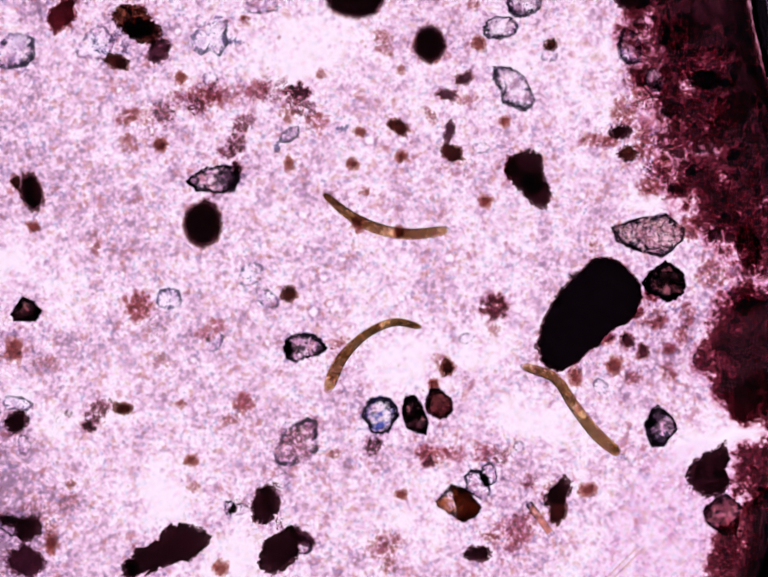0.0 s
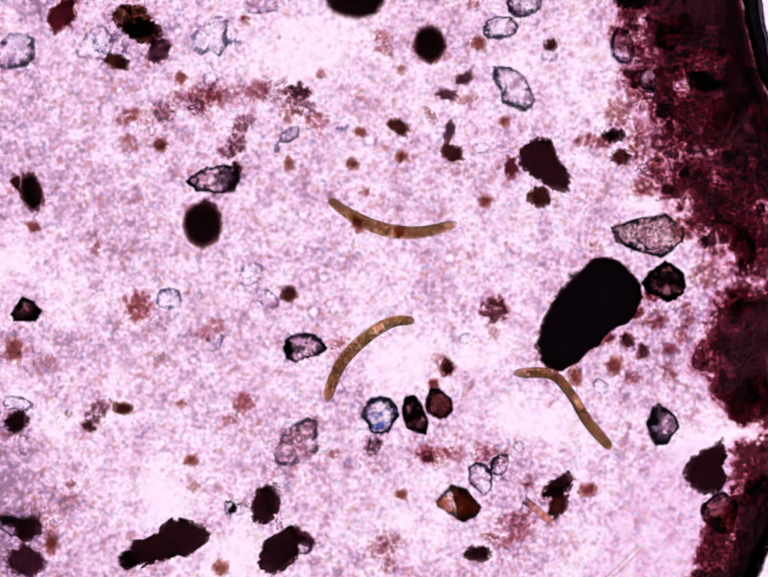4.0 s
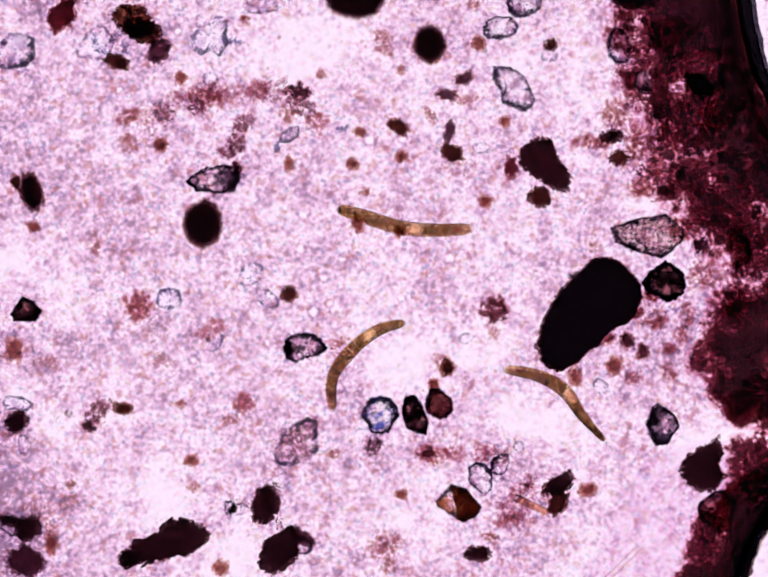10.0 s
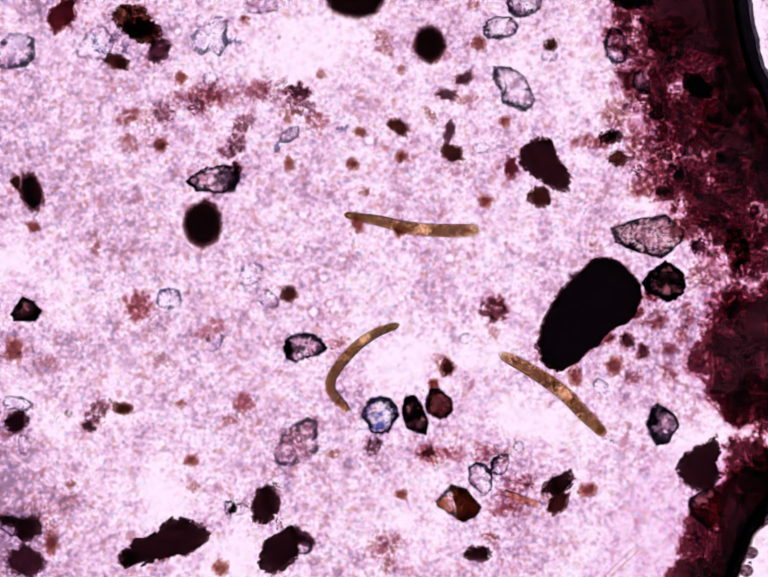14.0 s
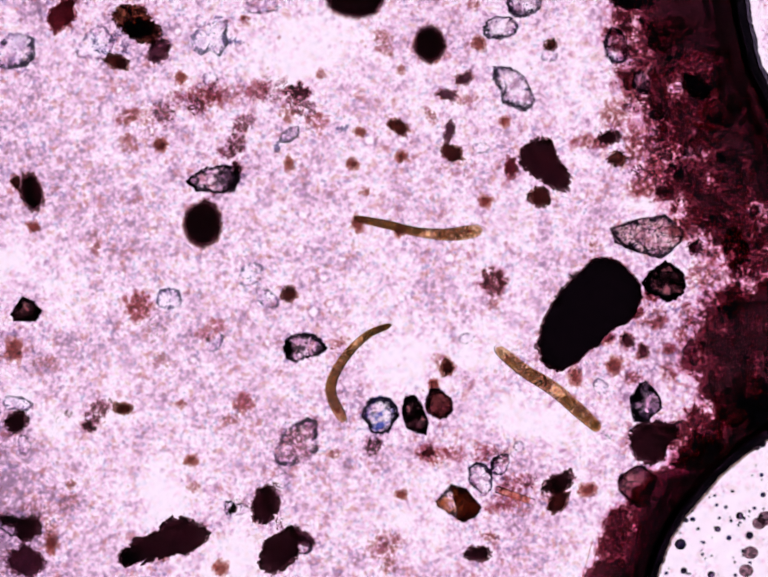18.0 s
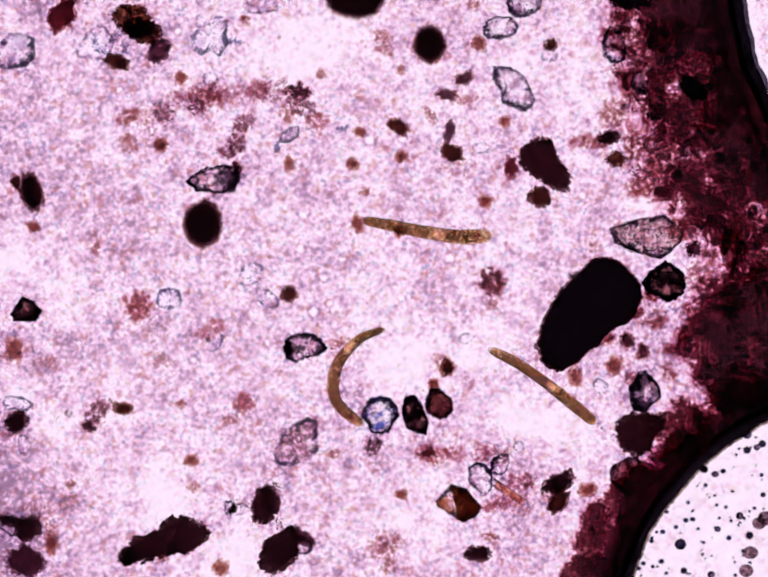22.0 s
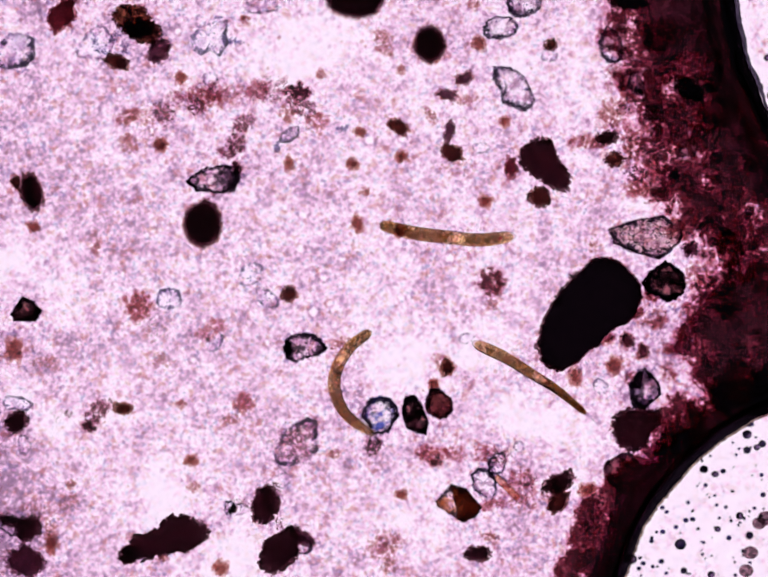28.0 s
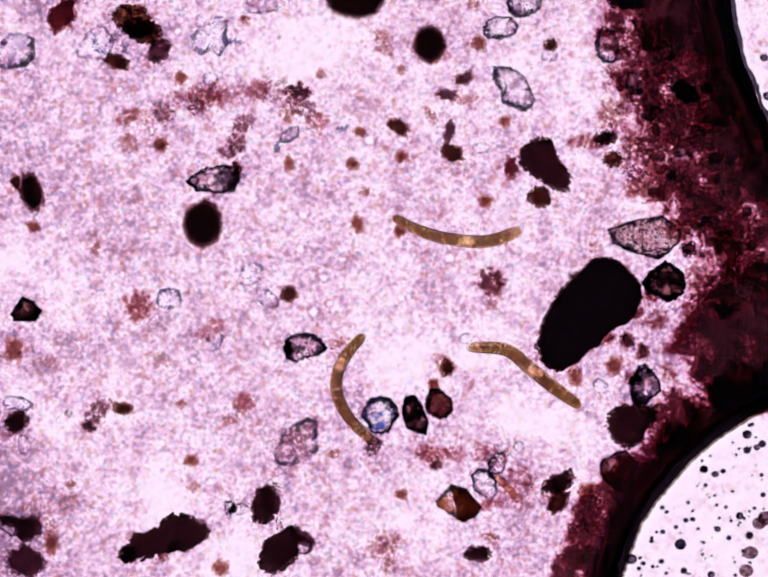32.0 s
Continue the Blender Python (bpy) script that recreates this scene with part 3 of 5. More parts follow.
def strewn(name, fn, x0, x1, y0, y1, count, mat, lo, hi, origin, seed, r0=2.5, r1=7):
    rng = random.Random(seed)
    places, tries = [], 0
    while len(places) < count and tries < 60000:
        tries += 1
        x, y = rng.uniform(x0, x1), rng.uniform(y0, y1)
        if lo < fn(x, y) < hi:
            places.append((x - origin[0], origin[1] - y, 4, rng.uniform(r0, r1)))
    return domes(name, places, mat)


UPPER_DRIFT = ((0, 40, -8, 0), (3, 30, -6, 0), (6, 24, -5, 0), (10, 19, -3, 0), (14.5, 15, -2, 0), (19, 15, -2, 0), (23, 10, -1, 0), (28, 5, 0, 0), (32, 0, 0, 0))


def build_silt():
    origin = (1400, 250)
    up = tagged(thing("silt_bank", *origin, "dark red brown silt bank heaped along the water edge", "silt bank", z=0.0), kind="stuff")
    layer = sheet("silt_layer", 1120, 1660, -90, 660, 8, silt_upper, 42, M_SILT, origin)
    layer.parent, layer.location = up, (0, 0, 0)
    tagged(part("loose_grain_mass", strewn("loose_grain_mass", silt_upper, 1130, 1560, -60, 640, 4600, M_SILTY, 0.12, 1.1, origin, 3, 1.3, 3.8), up), kind="stuff")
    tagged(part("dark_flake_mass", strewn("dark_flake_mass", silt_upper, 1240, 1560, -60, 640, 90, M_DARK, 0.2, 0.9, origin, 4, 4, 14), up), kind="stuff")
    drifts(up, *UPPER_DRIFT)
    for x, y, a, b, turn, mat, n, k in ((1262, 148, 44, 30, 60, M_BROWN, 110, 301), (1286, 205, 34, 22, 40, M_DARK, 60, 302), (1262, 262, 52, 26, -20, M_RUST, 90, 303),
                                        (1318, 286, 40, 26, 30, M_BROWN, 90, 304), (1296, 356, 30, 18, 0, M_DARK, 50, 305), (1336, 392, 34, 20, 20, M_BROWN, 70, 306)):
        loose = clump(x, y, a, b, turn, k, "loose red brown silt grains beside a bank", mat, n, 1.6, 4.2)
        drifts(loose, *UPPER_DRIFT)
    origin = (1520, 715)
    mid = tagged(thing("silt_bank", *origin, "rounded dark red silt heap beside the water edge", "silt bank", z=0.0), kind="stuff")
    layer = sheet("silt_layer", 1360, 1780, 500, 880, 8, silt_middle, 46, M_SILT, origin)
    layer.parent, layer.location = mid, (0, 0, 0)
    tagged(part("loose_grain_mass", strewn("loose_grain_mass", silt_middle, 1360, 1600, 560, 860, 1000, M_SILTY, 0.12, 1.1, origin, 6, 1.3, 3.8), mid), kind="stuff")
    drifts(mid, (0, 45, 34, 0), (6, 39, 34, 0), (10, 36, 35, 0), (14.5, 31, 38, 0), (16.5, 30, 37, 0), (17.5, 22, 36, 0), (19, 11, 24, 0), (20, 8, 12, 0), (23, 5, 6, 0), (28, 4, 2, 0), (32, 0, 0, 0))
    origin = (1300, 1000)
    low = tagged(thing("silt_bank", *origin, "dark red silt bank pressed against an air bubble", "silt bank", z=0.0), kind="stuff")
    layer = sheet("silt_layer", 1100, 2100, 680, 1420, 8, silt_lower, 42, M_SILT, origin)
    layer.parent, layer.location = low, (0, 0, 0)
    tagged(part("loose_grain_mass", strewn("loose_grain_mass", silt_lower, 1110, 1600, 760, 1200, 1500, M_SILTY, 0.12, 1.1, origin, 8, 1.3, 3.8), low), kind="stuff")
    drifts(low, *[(t, x, y, 0) for t, x, y in NEAR_PATH])
    origin = (1390, 852)
    bit = tagged(thing("silt_bank", *origin, "small red brown silt heap behind a black grain", "silt bank", z=0.0), kind="stuff")
    layer = sheet("silt_layer", 1270, 1500, 760, 970, 7, silt_bit, 34, M_SILT, origin)
    layer.parent, layer.location = bit, (0, 0, 0)
    tagged(part("loose_grain_mass", strewn("loose_grain_mass", silt_bit, 1270, 1500, 760, 970, 420, M_SILTY, 0.12, 1.1, origin, 9, 1.3, 3.8), bit), kind="stuff")
    drifts(bit, *GRAIN_PATH)


def silt_bit(x, y):
    w = 0.35 * noise.noise(Vector((x / 34, y / 34, 62))) + 0.2 * noise.noise(Vector((x / 13, y / 13, 65)))
    d = math.hypot(((x - 1380) * 0.8 + (y - 862) * 0.6) / 62, ((y - 862) * 0.8 - (x - 1380) * 0.6) / 84)
    return smooth01((1.0 - d + w) / 0.5) * (0.52 + 0.45 * noise.noise(Vector((x / 40, y / 40, 68))) + 0.3 * noise.noise(Vector((x / 16, y / 16, 61))))


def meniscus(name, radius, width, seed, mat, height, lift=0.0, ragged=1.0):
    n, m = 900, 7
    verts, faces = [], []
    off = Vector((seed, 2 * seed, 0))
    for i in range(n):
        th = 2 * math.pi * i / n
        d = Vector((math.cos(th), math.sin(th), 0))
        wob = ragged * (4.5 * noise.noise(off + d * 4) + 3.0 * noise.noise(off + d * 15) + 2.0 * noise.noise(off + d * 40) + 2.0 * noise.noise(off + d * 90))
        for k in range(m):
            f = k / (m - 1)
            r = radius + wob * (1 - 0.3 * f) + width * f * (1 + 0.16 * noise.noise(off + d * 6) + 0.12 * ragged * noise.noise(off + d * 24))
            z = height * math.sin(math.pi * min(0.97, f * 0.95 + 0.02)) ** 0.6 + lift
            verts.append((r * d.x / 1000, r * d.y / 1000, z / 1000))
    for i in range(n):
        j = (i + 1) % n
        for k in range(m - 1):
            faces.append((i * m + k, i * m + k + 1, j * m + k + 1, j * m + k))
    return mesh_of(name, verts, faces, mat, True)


def build_bubbles():
    # The dark refraction of each water edge is painted on as tinted rings.
    x, y, r = NEAR
    b = thing("air_bubble", x, y, "round air bubble with a thick black water edge", "air bubble", "air bubbles", z=0.0)
    part("meniscus", meniscus("meniscus", r + 3, 27, 3, M_RIM, 44, 2), b, "curved water edge with painted blue black refraction")
    # outer rings: refraction shade and its paler streak, put in as tinted sheets
    part("outer_meniscus", meniscus("outer_meniscus", r + 33, 14, 3, M_OUTERSHADE, 40, 2, 1.0), b, "blue black painted outer shade of the water edge")
    part("pale_streak", meniscus("pale_streak", r + 28, 7, 3, M_STREAK, 30, 1), b, "thin brownish refraction streak painted between dark rings")
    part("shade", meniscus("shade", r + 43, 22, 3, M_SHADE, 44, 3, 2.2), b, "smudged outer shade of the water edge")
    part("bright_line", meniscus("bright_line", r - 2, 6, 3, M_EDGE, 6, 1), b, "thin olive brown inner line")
    drifts(b, *[(t, dx, dy, 0) for t, dx, dy in NEAR_PATH])
    x, y, r = FAR
    b = thing("air_bubble", x, y, "air bubble with a dark shaded water edge", "air bubble", "air bubbles", z=0.0)
    part("meniscus", meniscus("meniscus", r + 4, 30, 9, M_FARRIM, 40, 2), b, "curved water edge with painted blue black refraction")
    # gradient of shade outside and inside the edge, put in as tinted sheets
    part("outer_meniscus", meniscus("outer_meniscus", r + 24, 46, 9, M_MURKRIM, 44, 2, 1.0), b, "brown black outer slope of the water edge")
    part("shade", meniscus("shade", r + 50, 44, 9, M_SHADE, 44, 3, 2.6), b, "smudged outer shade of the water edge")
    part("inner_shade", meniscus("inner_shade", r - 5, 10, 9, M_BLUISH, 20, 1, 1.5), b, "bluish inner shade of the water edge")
    arc = [(r * math.cos(radians(d / 4)), -r * math.sin(radians(d / 4))) for d in range(780, 712, -1)]
    tagged(part("edge_debris", domes("edge_debris", halo(arc[:-1], 90, 0.985, 1.01, 1.2, 4.0, 12, 2), M_DARK), b, "dark debris caught on the water edge"), kind="stuff")
    drifts(b, *[(t, dx, dy, 0) for t, dx, dy in FAR_PATH])


def strip_thickness(k):
    """One of the strips of film before the lower silt bank; the bubble's dark edge takes each along as it comes."""
    def thick(x, y):
        t = 0.46 + 0.2 * noise.noise(Vector((x / 90, y / 90, 43.0))) + 0.18 * noise.noise(Vector((x / 40, y / 40, 49.0)))
        ahead = math.hypot(x - NEAR[0] - NEAR_PATH[0][1], y - NEAR[1] - NEAR_PATH[0][2]) - NEAR[2] - 150
        bare = 1 - smooth01((near_gap(x, y) - 12) / 60)
        return t * max(0.0, 1 - abs(ahead - 25 * k) / 25) * bare * smooth01((y - 900) / 60)
    return thick


def dew_thickness(x, y):
    t = 0.10 + 0.16 * noise.noise(Vector((x / 30, y / 30, 63.0))) + 0.10 * noise.noise(Vector((x / 80, y / 80, 69.0)))
    return max(0.0, t) * smooth01((-14 - near_gap(x, y)) / 20)


def far_dew_thickness(x, y):
    t = 0.30 + 0.3 * noise.noise(Vector((x / 24, y / 24, 73.0))) + 0.15 * noise.noise(Vector((x / 70, y / 70, 79.0)))
    return max(0.0, t) * smooth01((-6 - far_gap(x, y)) / 20)


def build_patches():
    ob = sheet("dew", 1480, 1700, -80, 320, 8, far_dew_thickness, 0.6, M_FILM, (1560, 100))
    tagged(ob, "mottled dew on the bare glass of a bubble", "dew", "", "stuff")
    drifts(ob, *[(t, dx, dy, 0) for t, dx, dy in FAR_PATH])
    pushed = [(t, math.hypot(NEAR_PATH[0][1] - dx, NEAR_PATH[0][2] - dy)) for t, dx, dy in NEAR_PATH]
    for k in range(9):
        ob = sheet("biofilm", 1100, 1600, 700, 1260, 8, strip_thickness(k), 1.2, M_FILM, (1340, 1000))
        tagged(ob, "pale mauve living film pushed along by the silt", "biofilm", "", "stuff")
        drifts(ob, *[(t, -0.977 * max(0, m - 108 - 25 * k), -0.213 * max(0, m - 108 - 25 * k), 0) for t, m in pushed])
    ob = sheet("dew", 1250, 1640, 820, 1260, 8, dew_thickness, 0.6, M_FILM, (1450, 1050))
    tagged(ob, "faint mottled dew on the bare glass", "dew", "", "stuff")


build_slide()
build_film()
build_patches()
build_silt()
build_bubbles()


# ---- sand grains ----
def build_sand():
    pale = "clear glassy quartz grain with dark steep edges"
    crystal(430, 80, 47, 40, 20, 11, M_PALE, "clear jagged quartz grain with dark blue edges", 8, 26, crust=19, radii=((17, 34), (48, 54), (65, 40), (111, 17), (129, 26), (149, 35), (170, 41), (214, 43), (241, 38), (270, 24), (297, 40), (348, 39)))
    crystal(196, 88, 42, 30, 25, 49, M_FAINT, "pale bright flake ringed by grey debris", 9, 10, 0.2, 0.0, SLAB)
    crystal(32, 106, 46, 38, 15, 12, M_PALE, "large clear quartz grain with a dark curved edge", 11, 36, 0.1, crust=20)
    crystal(437, 370, 56, 30, 178, 13, M_SMOKE, "drop shaped quartz grain with black crusted edges", 9, 34, 0.2, 0.25, radii=(54, 58, 39, 30, 33, 40, 59, 42, 26, 26, 30, 46))
    crystal(592, 275, 27, 14, 38, 14, M_CLEAR, "small lens shaped quartz grain with a dark outline", 10, 16, 0.1, crust=16)
    crystal(1022, 57, 36, 25, 5, 15, M_CLEAR, pale, 11, 26, 0.08, crust=17)
    crystal(1068, 8, 38, 31, 20, 16, M_CLEAR, pale, 11, 28, 0.08, crust=19)
    crystal(1050, 180, 53, 33, -58, 17, M_CLEAR, "oblong quartz grain with thick black edges", 8, 38, 0.12, crust=21, radii=((25, 30), (68, 34), (105, 46), (134, 62), (157, 50), (190, 30), (232, 40), (292, 53), (312, 54), (332, 50)))
    crystal(1122, 112, 18, 14, 20, 18, M_FAINT, "tiny clear grain beside a brown speck", 9, 14, 0.1, crust=9)
    c = crystal(1240, 96, 40, 24, -75, 19, M_CLEAR, "crescent quartz grain at the edge of the silt", 10, 28, 0.1, crust=17)
    drifts(c, (0, 46, 3, 0), (1.5, 38, 2, 0), (3, 33, 1, 0), (6, 28, 1, 0), (10, 24, 1, 0), (14.5, 18, 1, 0), (19, 18, 1, 0), (23, 13, 0, 0), (25.5, 12, 0, 0), (28, 8, 0, 0), (32, 0, 0, 0))
    c = crystal(1318, 484, 80, 46, 6, 20, M_CLOUD, "large pale cloudy quartz flake with a dark outline", 8, 26, 0.14, 0.0, SLAB, radii=((11, 75), (52, 56), (116, 41), (168, 80), (192, 69), (223, 45), (300, 54), (350, 71)))
    drifts(c, (0, 7, -4, 0), (8, 6, -3, 0), (16, 5, -2, 0), (24, 3, -1, 0), (32, 0, 0, 0))
    crystal(1358, 576, 45, 42, 60, 21, M_DUSK, "smoky dark crystal beside the big black grain", 8, 44, 0.16, radii=(42, 42, 38, 46, 36, 40, 47, 44, 33, 40, 42, 44))
    c = crystal(1315, 786, 50, 37, 75, 22, M_SMOKE, "smoky dark crystal with a pale centre", 7, 34, 0.16, crust=32)
    drifts(c, (0, 32, 84, 8), (1, 36, 82, 10), (6, 36, 80, 12), (14.5, 36, 79, 15), (16.5, 2, 50, 0), (17.5, 2, 40, 0), (19, 2, 25, 0), (20, 0, 18, 0), (23, 0, 13, 0), (28, 0, 8, 0), (32, 0, 0, 0))
    crystal(622, 710, 48, 30, -4, 23, M_SMOKE, "angular quartz grain with thick black edges", 7, 30, 0.16, 0.15, radii=(48, 38, 34, 31, 34, 43, 45, 45, 36, 22, 22, 34))
    crystal(776, 850, 42, 40, 10, 24, M_BLUE, "blue edged clear crystal with bright facets", 9, 34, 0.16, radii=(40, 41, 43, 42, 41, 40, 40, 31, 37, 38, 38, 31))
    crystal(846, 847, 45, 27, -70, 25, M_DUSK, "dark brown oblong mineral grain", 7, 32, 0.14, radii=(24, 22, 28, 41, 42, 29, 25, 25, 32, 36, 46, 34))
    crystal(897, 825, 38, 29, -55, 26, M_GARNET, "red brown translucent grain with a pointed tip", 7, 28, 0.12, radii=(28, 28, 24, 32, 37, 30, 29, 31, 28, 32, 32, 30))
    cuts = ((61, 35), (107, 42), (174, 46), (187, 42), (230, 27), (286, 41), (326, 47), (352, 51))
    c = crystal(934, 1028, 52, 34, -32, 27, M_HONEY, "amber crystal with a black opaque side", 7, 32, 0.12, radii=cuts)
    half = [(max(u, -6 - 0.2 * v) * 0.96, v * 0.94) for u, v in cut_ring(cuts)]
    part("dark_face", solid("dark_face", half, 31, M_SEAL, SLAB, 0.05, 27, True, 0.6), c, "dark brown opaque side")
    c = crystal(988, 986, 36, 25, -70, 28, M_CLEAR, "pale grey quartz grain among red debris", 8, 20)
    drifts(c, (0, -14, 2, 10), (1, -8, -8, 4), (3, -8, -12, 0), (25.5, -8, -11, 0), (27.5, -2, -3, 6), (28.5, 0, 0, 8), (32, 0, 0, 8))
    c = crystal(1022, 948, 27, 18, 60, 29, M_CLEAR, "small pale quartz chip among red debris", 7, 16)
    drifts(c, (0, -24, 20, 30), (1, -16, 11, 15), (2, -8, 4, 5), (6, 0, 0, 0), (25.5, 0, 0, 0), (27.5, -6, -2, 8), (32, -6, -2, 8))
    crystal(512, 562, 26, 20, 30, 30, M_PALE, "pale cloudy worn quartz chip", 10, 16, crust=11)
    crystal(546, 610, 28, 19, -50, 31, M_PALE, "pale clear quartz chip beside a brown ball", 9, 16, crust=11)
    crystal(438, 695, 25, 15, 70, 32, M_PALE, "narrow pale clear quartz splinter", 9, 12, crust=9)
    crystal(345, 611, 27, 22, 10, 33, M_PALE, "bright rounded quartz chip", 10, 16, crust=11)
    crystal(36, 824, 32, 16, -8, 34, M_PALE, "bright flat quartz chip near a black grain", 9, 14, crust=10)
    crystal(50, 908, 13, 20, 10, 341, M_FAINT, "small bright chip below a black grain", 8, 12)
    crystal(468, 1036, 13, 15, 20, 342, M_CLEAR, "tiny blue black rimmed quartz chip", 8, 14, crust=9)
    crystal(32, 1076, 34, 22, -20, 35, M_CLEAR, "pale quartz grain half covered by black grains", 7, 20)
    crystal(486, 1040, 26, 12, 10, 36, M_FAINT, "pale quartz sliver beside a black grain", 7, 12)
    crystal(536, 10, 34, 17, 5, 37, M_FAINT, "pale flat quartz grain", 8, 16)
    crystal(605, 905, 58, 40, 60, 38, M_MURK, "grainy translucent flake covered with brown specks", 9, 14, 0.2, 0.0, SLAB, radii=((19, 46), (48, 63), (66, 58), (81, 44), (102, 39), (161, 34), (198, 48), (221, 57), (236, 54), (260, 48), (301, 41), (342, 47)))
    crystal(614, 1115, 25, 22, 30, 39, M_CLEAR, "clear grain stuck to a black grain", 8, 20)
    crystal(568, 985, 34, 15, 20, 40, M_FAINT, "faint curved quartz splinter", 8, 9)
    crystal(1226, 790, 15, 17, 0, 41, M_FAINT, "small bright quartz chip", 7, 13)
    c = crystal(1396, 706, 15, 20, 0, 42, M_FAINT, "small bright chip beside the silt", 7, 15)
    drifts(c, (0, 34, 28, 0), (14.5, 24, 30, 0), (17, 18, 22, 0), (20, 4, 4, 0), (32, 0, 0, 0))
    crystal(430, 161, 15, 14, 0, 43, M_FAINT, "small round pale ring shaped chip", 10, 9)
    crystal(982, 301, 18, 12, 5, 44, M_FAINT, "small faint oval chip", 9, 9)
    crystal(1060, 912, 11, 10, 0, 45, M_FAINT, "tiny faint round chip", 9, 8)
    crystal(952, 690, 17, 10, 10, 46, M_FAINT, "faint flat pale quartz chip", 8, 7)
    crystal(280, 58, 30, 22, -20, 47, M_AMBER, "brown mineral sliver within a dark grain", 8, 40)
    c = crystal(1265, 958, 46, 38, 100, 48, M_FLAKE, "dark red translucent flake pressed by the silt", 7, 26, 0.14, 0.0, SLAB)
    drifts(c, (0, 212, 90, 10), (6, 204, 84, 10), (14.5, 176, 72, 8), (16.5, 66, 46, 4), (19, 34, 24, 2), (23, 16, 10, 0), (28, 8, 4, 0), (32, 0, 0, 0))
    for x, y, a, b, k, label in ((1293, 172, 17, 25, 481, "smoky oval grain sunk in the silt"), (1398, 302, 22, 20, 482, "pale bluish grain half sunk in the silt"), (1330, 232, 22, 14, 483, "dark lumpy grain sunk in the silt")):
        c = crystal(x, y, a, b, 25, k, M_CLOUD if k == 482 else M_SMOKE, label, 8, 50)
        drifts(c, (0, 40, -8, 0), (3, 30, -6, 0), (6, 24, -5, 0), (10, 19, -3, 0), (14.5, 15, -2, 0), (19, 15, -2, 0), (23, 10, -1, 0), (28, 5, 0, 0), (32, 0, 0, 0))
    for x, y, r in BEADS:
        ring = [(r * math.cos(i * math.pi / 10), r * math.sin(i * math.pi / 10)) for i in range(20)]
        tagged(stand(new("oil_bead", solid("oil_bead", ring, r * 0.8, M_BEAD)), x, y), "tiny bright round bead in the film", "bead", "bright beads")


def build_dark():
    top = thing("dark_grain", 1195, 645, "huge jet black egg shaped grain with a ragged edge", "dark grain", "dark grains in the sediment")
    ring = []
    for u, v in cut_ring(((3, 101), (19, 119), (31, 126), (45, 126), (58, 128), (72, 125), (80, 116), (88, 104), (117, 77), (148, 71), (179, 81), (195, 94), (212, 113), (226, 127), (234, 127), (244, 123), (261, 94), (277, 67), (295, 65), (306, 56), (342, 66), (350, 84)), 14):
        w = 1 + 0.016 * noise.noise(Vector((u / 4, v / 4, 3))) + 0.016 * noise.noise(Vector((u / 10, v / 10, 7)))
        ring.append((u * w, v * w))
    part("core", solid("core", ring, 95, M_SOOT, ROUND, 0.012, 3), top)
    for f in (1.008, 1.022):
        skin = [(u * f * (1 + 0.02 * noise.noise(Vector((u / 7, v / 7, f * 90)))), v * f * (1 + 0.02 * noise.noise(Vector((u / 7, v / 7, f * 90))))) for u, v in ring]
        part("rind", solid("rind", skin, 90, M_RUDDY, ROUND, 0.0, 3), top, "thin dark red rind")
    tagged(part("skirt", domes("skirt", halo(ring, 700, 0.975, 1.03, 1.2, 3.6, 5), M_DARK), top, "dark red granular skirt"), kind="stuff")
    brown = "round opaque brown black ball with a fuzzy edge"
    dark_grain(415, 457, 36, 45, 0, 51, brown, count=170, height=95, reach=1.16, fringe=M_RUST, jag=0.06, step=3.6, shells=4)
    dark_grain(66, 392, 21, 32, 15, 52, "black oval grain with a brown fuzzy edge", count=90, height=75, fringe=M_RUST, step=3.2, shells=4)
    dark_grain(33, 373, 9, 13, 20, 53, "small brown grain touching a black one", M_UMBER, count=24, fringe=M_RUST)
    dark_grain(727, -14, 60, 54, 0, 54, "large opaque brown black ball", count=190, height=120, reach=1.10, fringe=M_RUST, jag=0.06, step=3.6, shells=4)
    dark_grain(877, 92, 30, 36, 0, 55, brown, count=150, height=90, reach=1.16, fringe=M_RUST, jag=0.06, step=3.6, shells=4)
    dark_grain(270, 40, 36, 27, -15, 56, "dark brown layered mineral grain", M_MOTTLE, count=70, shells=2, height=60)
    dark_grain(298, 66, 28, 21, -10, 57, "dark brown lobed mineral grain", M_MOTTLE, count=60, shells=2, height=50)
    dark_grain(325, 103, 20, 24, -30, 58, "dark grey brown rounded grain", M_GREYBODY, count=80, jag=0.26, reach=1.25)
    dark_grain(126, 30, 22, 36, -30, 59, "dark red brown oblong grain", M_RUDDY, count=90, fringe=M_RED, jag=0.26, reach=1.25)
    dark_grain(238, 126, 22, 13, -15, 60, "small dark brown opaque grain", M_UMBER, count=60, jag=0.26, reach=1.25)
    crystal(54, 634, 32, 26, 0, 61, M_DUSK, "dark angular crystal with a greyish face", 6, 26, radii=((0, 32), (60, 24), (107, 31), (190, 32), (220, 34), (310, 29)), group="sand grains")
    g = dark_grain(345, 1095, 78, 36, 22, 62, "long black ragged opaque grain", count=420, reach=1.12, height=46, radii=((12, 81), (27, 69), (43, 57), (53, 52), (80, 46), (103, 36), (135, 28), (172, 45), (174, 65), (189, 77), (197, 96), (201, 78), (202, 103), (211, 96), (221, 50), (221, 70), (267, 31), (307, 30), (319, 46), (344, 54), (358, 72)))
